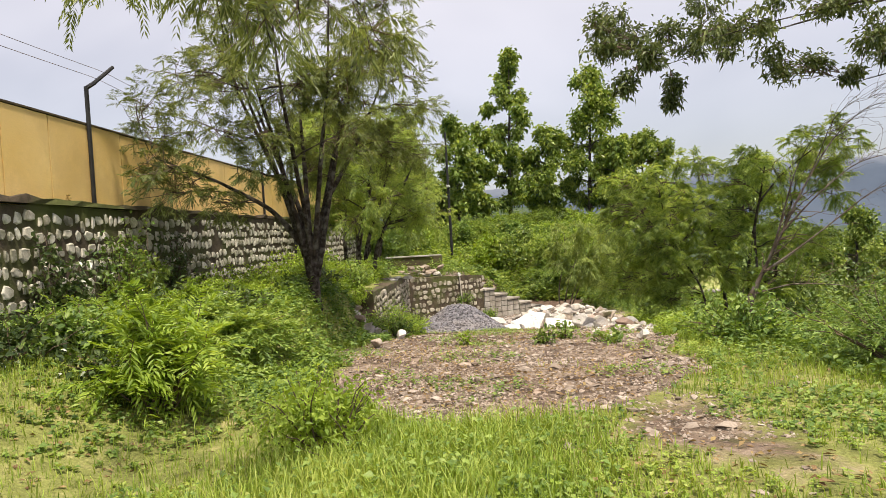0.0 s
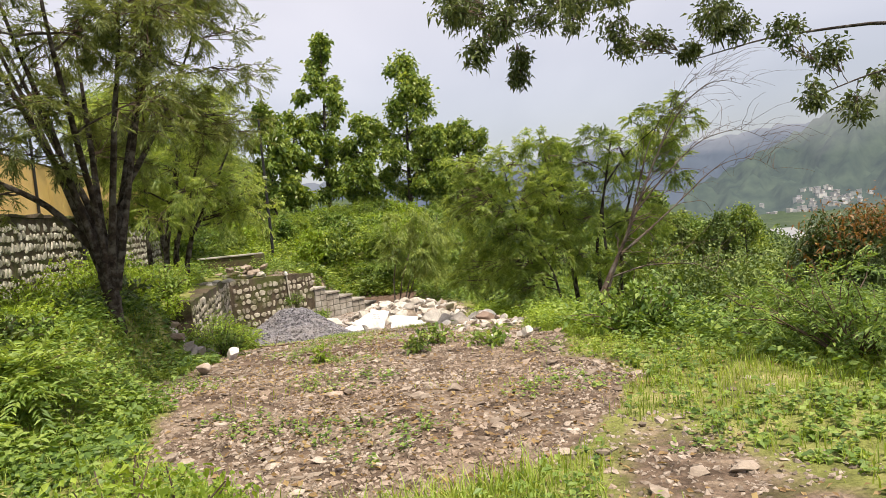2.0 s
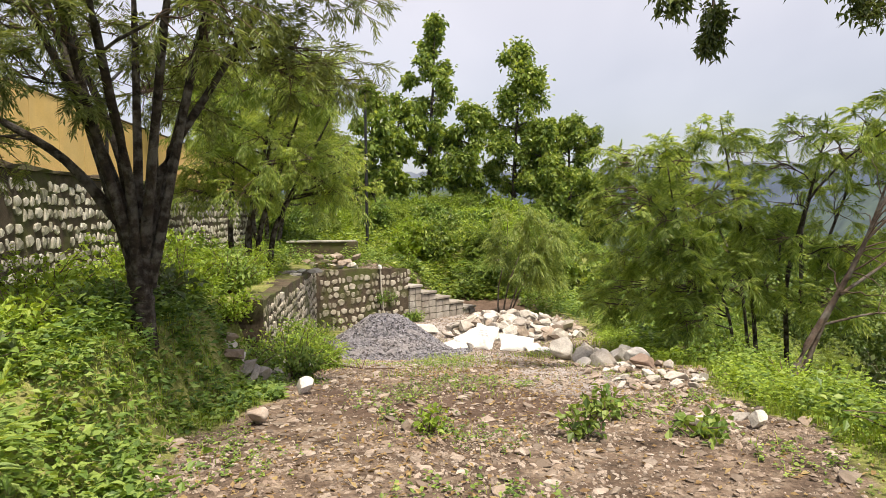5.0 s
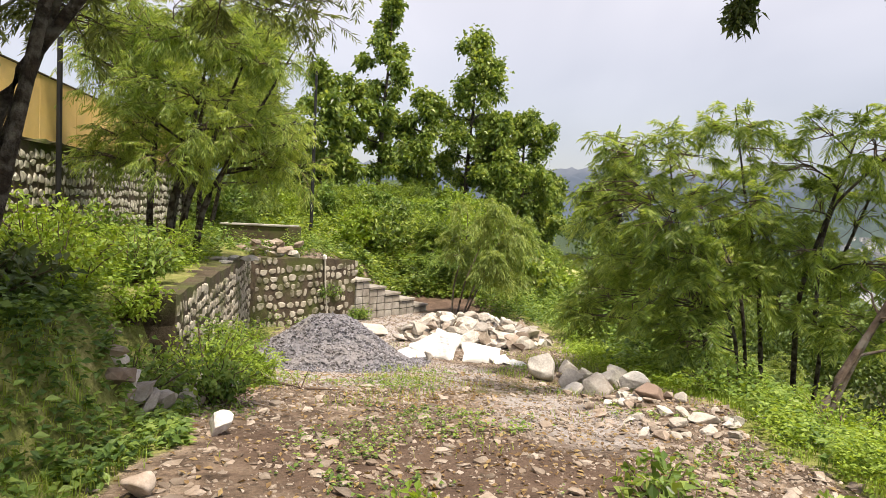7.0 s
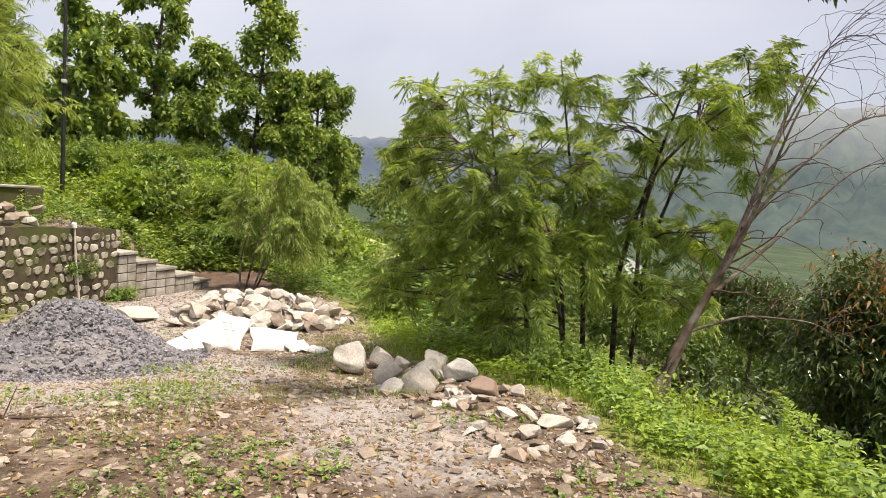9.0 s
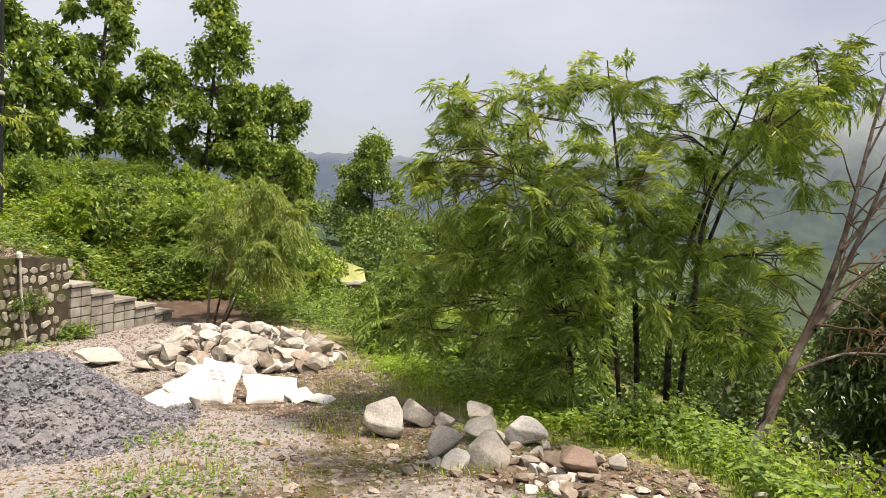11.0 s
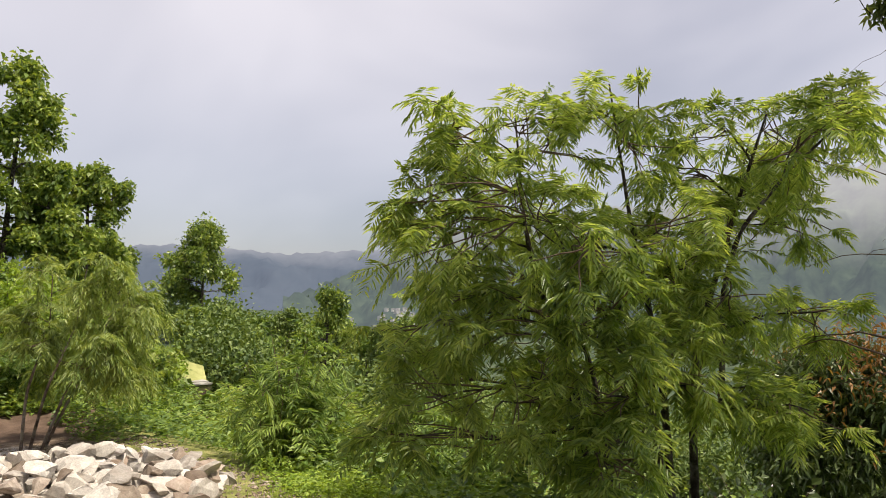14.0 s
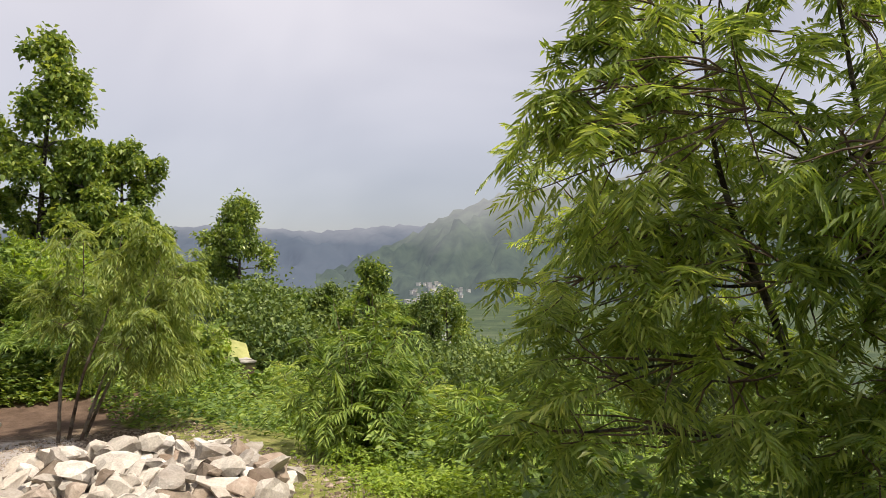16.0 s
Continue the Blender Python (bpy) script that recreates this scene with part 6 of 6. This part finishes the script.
tallg = lambda x, y: smooth(3.9, 2.6, y) * clear(x, y) * smooth(1.5, 0.3, np.abs(x - 0.7)) * (0.35 + 0.65 * patchy(x, y, 1.6, 1))
grass("tall_grass", "tall fresh green grass at the start of the path", 401, 48000, (-1.2, 2.8, -1.0, 4.2), tallg, 0.20, 0.008)
grass("turf_grass", "short yellowish-green turf", 402, 130000, (-5, 6.5, -1.5, 9.5), lambda x, y: clear(x, y) * off_wall(x, y) * (0.25 + 0.75 * patchy(x, y, 1.4, 2)), 0.11, 0.008)
grass("track_grass", "sparse low grass tufts on the gravel", 403, 60000, (-2.4, 4.6, 4, 20), lambda x, y: (0.5 * smooth(11.0, 12.4, y) * smooth(16, 14, y) + 0.10) * smooth(0.5, 0.85, 0.5 + 0.5 * wobble(x, y, 3.1, 2)) * (np.hypot((x + 0.7) / 1.5, (y - 16.1) / 1.6) > 1) + 0.55 * (smooth(1.0, 0.3, np.hypot((x - 3.1) / 1.0, (y - 16.7) / 1.6))), 0.09, 0.008)
grass("verge_grass", "short turf between track and weeds", 407, 26000, (3.0, 7.0, 7.5, 19), lambda x, y: clear(x, y) * (0.3 + 0.7 * patchy(x, y, 1.4, 3)), 0.12, 0.009)
weed_patch("turf_weeds", "small clover-like weeds in the turf", 405, 17000, (-4.8, 6.5, -1.2, 8.5), lambda x, y: clear(x, y) * off_wall(x, y) * patchy(x, y, 1.1, 6), 0.09, 0.034, 9, M_GRASS, 0.75)
weed_patch("creeping_weeds", "creeping round-leaved weeds over the turf", 415, 5200, (-4.8, 6.0, 0.4, 6.5), lambda x, y: clear(x, y) * off_wall(x, y) * patchy(x, y, 2.0, 8), 0.11, 0.055, 7, M_WEED, 0.8)
weed_patch("path_weeds", "soft leafy weeds among the tall grass", 417, 1500, (-1.0, 3.2, 1.2, 4.2), lambda x, y: clear(x, y) * patchy(x, y, 2.4, 3), 0.2, 0.045, 9, M_WEED, 0.6)
weed_patch("pile_side_weeds", "low lime weeds between the stone pile and trees", 418, 2600, (3.3, 5.6, 12.4, 21.0), lambda x, y: clear(x, y) * smooth(0.0, 0.5, x - np.interp(y, [12, 14, 17, 21], [3.8, 3.6, 3.7, 4.3])) * (0.35 + 0.65 * patchy(x, y, 1.3, 4)), 0.26, 0.07, 11, M_LIME)
weed_patch("bare_ground_weeds", "small green weeds on the moist tree-shaded track", 419, 4200, (-2.2, 1.6, 7.0, 13.6), lambda x, y: track_mask(x, y) * smooth(0.5, 0.8, 0.5 + 0.5 * wobble(x, y, 2.2, 6)) * smooth(1.8, -0.6, x), 0.07, 0.028, 7, M_WEED, 0.7)
weed_patch("turf_litter", "brown dry leaves caught in the turf", 416, 2600, (-4.5, 5.5, 0.4, 5.0), lambda x, y: off_wall(x, y) * patchy(x, y, 1.2, 9), 0.06, 0.06, 1, M_DRY, 0.5)
weed_patch("track_weeds", "tiny green weeds sprouting on the track", 408, 6500, (-2.2, 4.0, 3.0, 16), lambda x, y: track_mask(x, y) * smooth(0.55, 0.85, 0.5 + 0.5 * wobble(x, y, 2.7, 4)), 0.07, 0.04, 5, M_WEED, 0.7)
weed_patch("leaf_litter", "dry fallen leaves scattered on the track", 406, 14000, (-2.4, 4.4, 0.4, 14), lambda x, y: track_mask(x, y) * (0.35 + 0.65 * patchy(x, y, 1.5, 7)), 0.02, 0.06, 1, M_DRY, 0.5)


def shrub(at, r, h, seed, leaf, mat, label, per=26, name="shrub", group="shrubs beside the track"):
    rng = np.random.default_rng(seed)
    z = G(*at)
    root = thing(name, (at[0], at[1], z), label, "shrub", group)
    wood, LP, LD = Pieces(), [], []
    for k in range(per):
        a = rng.uniform(0, 2 * np.pi)
        q = r * math.sqrt(rng.random())
        e = np.array([at[0] + q * math.cos(a), at[1] + q * math.sin(a), z + h * rng.uniform(0.4, 1.0) * (1 - 0.35 * (q / r) ** 2)])
        c = curve_between(rng, (at[0] + rng.normal(0, 0.05), at[1] + rng.normal(0, 0.05), z - 0.05), e, 6, 0.1, 0.15)
        V, F = tube(c, np.linspace(0.01, 0.003, 6), 4)
        wood.add(V, F)
        nl = 9 if r > 0.45 else 4
        f = rng.uniform(0.3, 1.0, nl)
        LP.append(np.stack([np.interp(f, np.linspace(0, 1, 6), c[:, k2]) for k2 in range(3)], -1))
        LD.append(unit(rng.normal(0, 0.8, (nl, 3)) + unit(c[-1] - c[0]) * 0.6))
    tagged(child("stem_growth", wood.mesh("stem_growth", M_TWIG), root), kind="stuff")
    V, F = leaf["make"](rng, np.concatenate(LP), np.concatenate(LD))
    child("leaves", np_mesh("leaves", V, F, leaf["mat"]), root)


fern = lambda m: feather(0.26, 8, 0.06, 0.018, 0.35, 0.15, m)
bigfern = lambda m: feather(0.38, 9, 0.09, 0.028, 0.35, 0.15, m)
bushy = lambda m, s=0.09: broad(s, 4, 0.05, 0.2, m, 0.6)
def by_wall(y):
    x, yy = wall_xy(y, -0.22)
    return (float(x), float(yy))


SHRUBS = [(by_wall(5.4), 0.5, 1.5, bushy(M_DARKLEAF, 0.09), "dark creeper climbing the stone wall"), (by_wall(7.0), 0.55, 1.9, bushy(M_WEED, 0.08), "leafy creeper climbing the stone wall"), (by_wall(8.8), 0.5, 1.7, bushy(M_DARKLEAF, 0.08), "dark creeper climbing the stone wall"),
          ((-3.3, 3.2), 0.7, 0.55, bushy(M_DARKLEAF, 0.08), "dark leafy ground shrub below the wall"), ((-2.2, 3.4), 0.6, 0.4, bushy(M_DARKLEAF, 0.08), "dark leafy ground shrub in the turf"), ((-2.1, 5.4), 0.6, 0.45, bigfern(M_WEED), "ferny green shrub on the bank"),
          ((-1.65, 2.95), 0.6, 1.1, bigfern(M_LIME), "ferny green shrub with fresh fronds"), ((-3.2, 6.2), 0.6, 0.55, fern(M_LIME), "ferny yellow-green shrub below the wall"), ((-3.2, 3.9), 0.7, 0.5, bushy(M_WEED), "leafy dark shrub below the wall"),
          ((0.0, 2.15), 0.5, 0.7, broad(0.055, 9, 0.06, 0.2, M_LIME, 0.45), "leafy weed clump in the turf"), ((0.25, 2.1), 0.4, 0.5, bushy(M_LIME, 0.06), "fresh green weed clump in the turf"), ((-3.0, 8.0), 0.7, 0.45, bushy(M_LIME, 0.07), "lime-green shrub round the tree's foot"), ((-4.3, 10.5), 1.0, 1.0, bushy(M_LIME, 0.08), "lime-green shrub below the wall"),
          ((-2.15, 11.0), 0.6, 0.7, bushy(M_WEED, 0.07), "leafy shrub over the broken wall end"), ((-1.7, 12.0), 0.55, 0.85, bushy(M_LIME, 0.06), "lime weed clump at the wall foot"), ((-1.75, 12.9), 0.5, 0.8, fern(M_WEED), "ferny weed clump at the wall foot"), ((-1.9, 13.7), 0.55, 0.75, bushy(M_WEED, 0.06), "green weed clump at the wall foot"), ((-2.0, 14.7), 0.5, 0.7, bushy(M_LIME, 0.06), "lime weed clump at the wall foot"), ((-1.45, 11.3), 0.5, 0.5, bushy(M_WEED, 0.07), "green weed clump below the broken wall"), ((-1.6, 23.0), 0.6, 0.55, bushy(M_WEED, 0.08), "green weed clump below the terrace front"), ((-0.7, 23.8), 0.6, 0.4, bushy(M_WEED, 0.08), "green weed clump below the terrace front"), ((-4.7, 7.6), 0.5, 1.2, bushy(M_BROAD, 0.1), "climbing shrub against the wall"), ((1.63, 7.9), 0.2, 0.36, bushy(M_BROAD, 0.10), "broad-leaved weed on the track"), ((1.9, 8.5), 0.25, 0.32, bushy(M_WEED, 0.09), "small weed on the track"), ((0.35, 8.0), 0.16, 0.22, bushy(M_LIME, 0.07), "small bright weed on the track"),
          ((2.55, 7.9), 0.3, 0.24, bushy(M_WEED, 0.10), "broad-leaved weed at the verge"), ((4.3, 7.4), 0.9, 0.75, bushy(M_WEED), "leafy shrub at the verge"), ((5.2, 8.2), 1.0, 0.9, bushy(M_WEED), "leafy shrub at the verge"), ((5.6, 6.0), 1.0, 0.9, fern(M_WEED), "ferny shrub at the verge"),
          ((4.6, 9.6), 0.7, 0.6, fern(M_LIME), "ferny lime shrub at the verge"), ((4.9, 11.0), 0.8, 0.6, bushy(M_LIME, 0.06), "lime-green shrub at the leaning tree"), ((6.6, 10.2), 1.0, 0.8, fern(M_WEED), "ferny shrub on the slope"), ((7.6, 7.6), 1.2, 1.1, bushy(M_WEED, 0.1), "rounded leafy shrub on the slope"),
          ((8.6, 10.8), 1.2, 1.0, bushy(M_DARKLEAF, 0.13), "dark glossy shrub on the slope"), ((8.6, 14.6), 1.2, 1.5, bushy(M_DARKLEAF, 0.14), "dark glossy bush below the leaning tree"), ((7.2, 12.0), 0.9, 0.7, bushy(M_DARKLEAF, 0.12), "dark glossy shrub under the trees"), ((4.6, 12.7), 0.6, 0.5, bushy(M_WEED, 0.07), "leafy shrub at the trees' foot"),
          ((6.5, 17.5), 1.2, 1.2, fern(M_WEED), "ferny shrub on the slope"), ((7.5, 21), 1.4, 1.7, fern(M_WEED), "tall ferny shrub on the slope"), ((9.5, 25), 1.6, 1.9, fern(M_LIME), "tall ferny shrub on the slope"), ((11.3, 34.5), 2.0, 2.2, fern(M_WEED), "bushy young tree on the slope"),
          ((8.2, 30), 1.6, 1.8, bushy(M_WEED, 0.14), "leafy shrub on the slope"), ((13.0, 31), 1.8, 1.5, bushy(M_BROAD, 0.16), "leafy shrub on the slope"), ((5.6, 28.5), 1.1, 0.7, bushy(M_WEED, 0.13), "leafy shrub below the steps"), ((14.5, 38), 2.2, 2.0, fern(M_WEED), "bushy young tree on the slope"), ((18, 42), 2.2, 2.0, bushy(M_BROAD, 0.2), "leafy young tree on the slope")]
SHRUBS += [((-3.1, 11.6), 0.7, 0.95, bushy(M_LIME, 0.08), "lime-green bush on the terrace"), ((-3.9, 12.4), 0.8, 1.15, bushy(M_LIME, 0.08), "lime-green bush on the terrace"), ((-3.0, 13.4), 0.6, 0.8, bushy(M_WEED, 0.08), "leafy green bush on the terrace"), ((-4.3, 14.0), 0.9, 1.2, bushy(M_LIME, 0.09), "lime-green bush on the terrace"), ((-3.5, 15.2), 0.8, 0.9, fern(M_LIME), "ferny lime bush on the terrace"), ((-4.6, 15.8), 0.8, 1.1, bushy(M_WEED, 0.09), "leafy green bush on the terrace"), ((-2.6, 12.2), 0.5, 0.5, bushy(M_LIME, 0.07), "low lime bush at the terrace edge"), ((-1.5, 12.6), 0.5, 0.5, fern(M_LIME), "ferny lime weeds below the terrace")]
slim = lambda m: feather(0.42, 8, 0.17, 0.032, 0.55, 0.5, m)
rngs = np.random.default_rng(92)
while len(SHRUBS) < 84:
    x, y = rngs.uniform(5.5, 22), rngs.uniform(18, 46)
    if x < 5.0 + 0.16 * (y - 18) or math.hypot(x - 10.6, y - 42) < 3.5 or 14.5 < math.degrees(math.atan2(x - 0.35, y - 12.5)) < 22.5:
        continue
    SHRUBS.append(((x, y), rngs.uniform(0.9, 1.6), rngs.uniform(1.5, 2.7), (slim(M_WEED), slim(M_FEATHER), slim(M_WEED), slim(M_WEEP), slim(M_HILL))[len(SHRUBS) % 5], "bushy young growth on the slope below the track"))
rngs = np.random.default_rng(90)
for k in range(24):
    x, y = rngs.uniform(4.8, 13), rngs.uniform(3.0, 11.5)
    if x < 5.4 and y > 8.5:
        continue
    SHRUBS.append(((x, y), rngs.uniform(0.5, 1.1), rngs.uniform(0.45, 0.95), (bushy(M_WEED, 0.09), fern(M_WEED), fern(M_WEED), fern(M_LIME), bushy(M_BROAD, 0.09))[k % 5], "leafy shrub in the growth beside the track"))
for k in range(12):
    x, y = rngs.uniform(-4.3, -2.6), rngs.uniform(3.6, 9.8)
    SHRUBS.append(((x, y), rngs.uniform(0.4, 0.8), rngs.uniform(0.3, 0.6), (bushy(M_WEED, 0.08), fern(M_WEED), bushy(M_DARKLEAF, 0.10), fern(M_LIME))[k % 4], "leafy shrub on the bank below the wall"))
for k in range(100):
    x, y = rngs.uniform(-11, 10), rngs.uniform(29.5, 54)
    SHRUBS.append(((x, y), rngs.uniform(0.6, 1.7), rngs.uniform(0.7, 2.1), bushy((M_BROAD, M_HILL, M_WEED, M_LIME)[k % 4], 0.2) if k % 3 else slim((M_HILL, M_WEED)[k % 2]), "leafy shrub on the green hillside"))
for k, (at, r, h, leaf, label) in enumerate(SHRUBS):
    shrub(at, r, h, 500 + k, leaf, None, label, per=int(22 + 20 * r) if r > 0.45 else int(4 + 16 * r))

# woods below and beyond
rng = np.random.default_rng(601)
V_all = Pieces()
for k in range(620):
    a = np.radians(rng.uniform(14, 75))
    d = 48 + 330 * rng.random() ** 1.7
    x, y = d * math.sin(a), d * math.cos(a)
    if x < 14 or (math.hypot(x - 25, y - 64) < 14 and y < 73) or (d > 150 and 34.5 < math.degrees(a) < 39.5):
        continue
    z = ground_at(x, y)
    h = rng.uniform(2.4, 4.4) * (1.0 + d / 300)
    n = int(900 if d < 110 else 160)
    c = in_ball(rng, n, 0.6) * np.array([h * 0.55, h * 0.55, h * 0.5]) * (1 + 0.25 * rng.normal(0, 1, (n, 1))) + np.array([x, y, z + h * 0.6])
    s = np.full(n, 0.08 + d * 0.0038) * rng.uniform(0.6, 1.3, n)
    Vq, Fq = leaf_blades(c, unit(rng.normal(0, 1, (n, 3))), unit(rng.normal(0, 0.5, (n, 3)) + np.array([0, 0, 1.0])), s, s * 0.8, 0.2)
    V_all.add(Vq, Fq)
tagged(new("woods", V_all.mesh("woods", M_WOODS)), "bushy green woods filling the valley side", "woods", kind="stuff")

# village and river in the valley
rng = np.random.default_rng(701)
for k in range(64):
    az = rng.normal(36.6, 1.5)
    a, up = np.radians(az), rng.uniform(0.015, 0.17)
    d = 1250 + 650 * up
    x, y = d * math.sin(a), d * math.cos(a)
    w, l, h = rng.uniform(4, 9.5), rng.uniform(4, 8), rng.uniform(2.5, 5)
    z = float(mountain_z(a, np.array(up), math.tan(np.radians(np.interp(az, MOUNT_AZ, MOUNT_EL))) * 1900, 38, 0.5)) + 1.0
    house = thing("house", (x, y, z), "small pale house in the far village", "house", "village houses")
    m = pose(x, y, z, 0, 0, rng.uniform(0, 90))
    body = part("wall", bm_box((w, l, h + 6), (0, 0, h / 2 - 3), m), M_HOUSE, house)
    part("roof", bm_box((w + 1, l + 1, 0.6), (0, 0, h + 0.3), m), M_ROOFS, house)
    for q in (-0.25, 0.25):
        part("window", bm_box((w * 0.18, 0.2, h * 0.3), (w * q, -l / 2 - 0.1, h * 0.55), m), M_SEAM, house)
rv = []
for s in np.linspace(0, 1, 40):
    d = 380 + 500 * s
    a = np.radians(37.5 - 2.5 * s + 1.2 * math.sin(5 * s))
    w = 6 + 6 * s
    rv.append((d * math.sin(a), d * math.cos(a), w))
RV, RF = [], []
for k, (x, y, w) in enumerate(rv):
    for sg in (-1, 1):
        RV.append((x + sg * w, y - sg * w * 0.4, ground_at(x, y) + 0.7))
for k in range(39):
    RF.append((2 * k, 2 * k + 1, 2 * k + 3, 2 * k + 2))
tagged(new("water_river", np_mesh("water_river", np.array(RV), np.array(RF), M_WATER)), "pale shallow river on the valley floor", "river", kind="structure")

# ---- stones in the faces of the walls ----
o = np.array(wall_xy(-2.0, -0.02))
face_stones(long_wall, 801, o, WALL_D / np.linalg.norm(WALL_D), 32.0, 0.45, 2.44, (WALL_D[1], -WALL_D[0]), 0.20, lambda u: abs(u - 9.5), 1.18)
a1 = (CORNER - C1) / L1
face_stones(terrace_wall, 802, C1, a1, L1 - 0.05, -1.5, lambda u: 0.52 - 0.03 * u, -N1, 0.16, lambda u: abs(u - 4), 1.15, blocks=TBLOCKS)
terrace_face = thing("wall_terrace_front", (-2, 22.5, -0.6), "terrace wall face of pale stones in dark mortar", "wall", kind="structure")
face_stones(terrace_face, 803, CORNER + U2 * 0.05, U2, 3.5, -1.55, lambda u: 0.25 - 0.06 * u, -N2, 0.20, lambda u: u, 1.15, blocks=TBLOCKS)
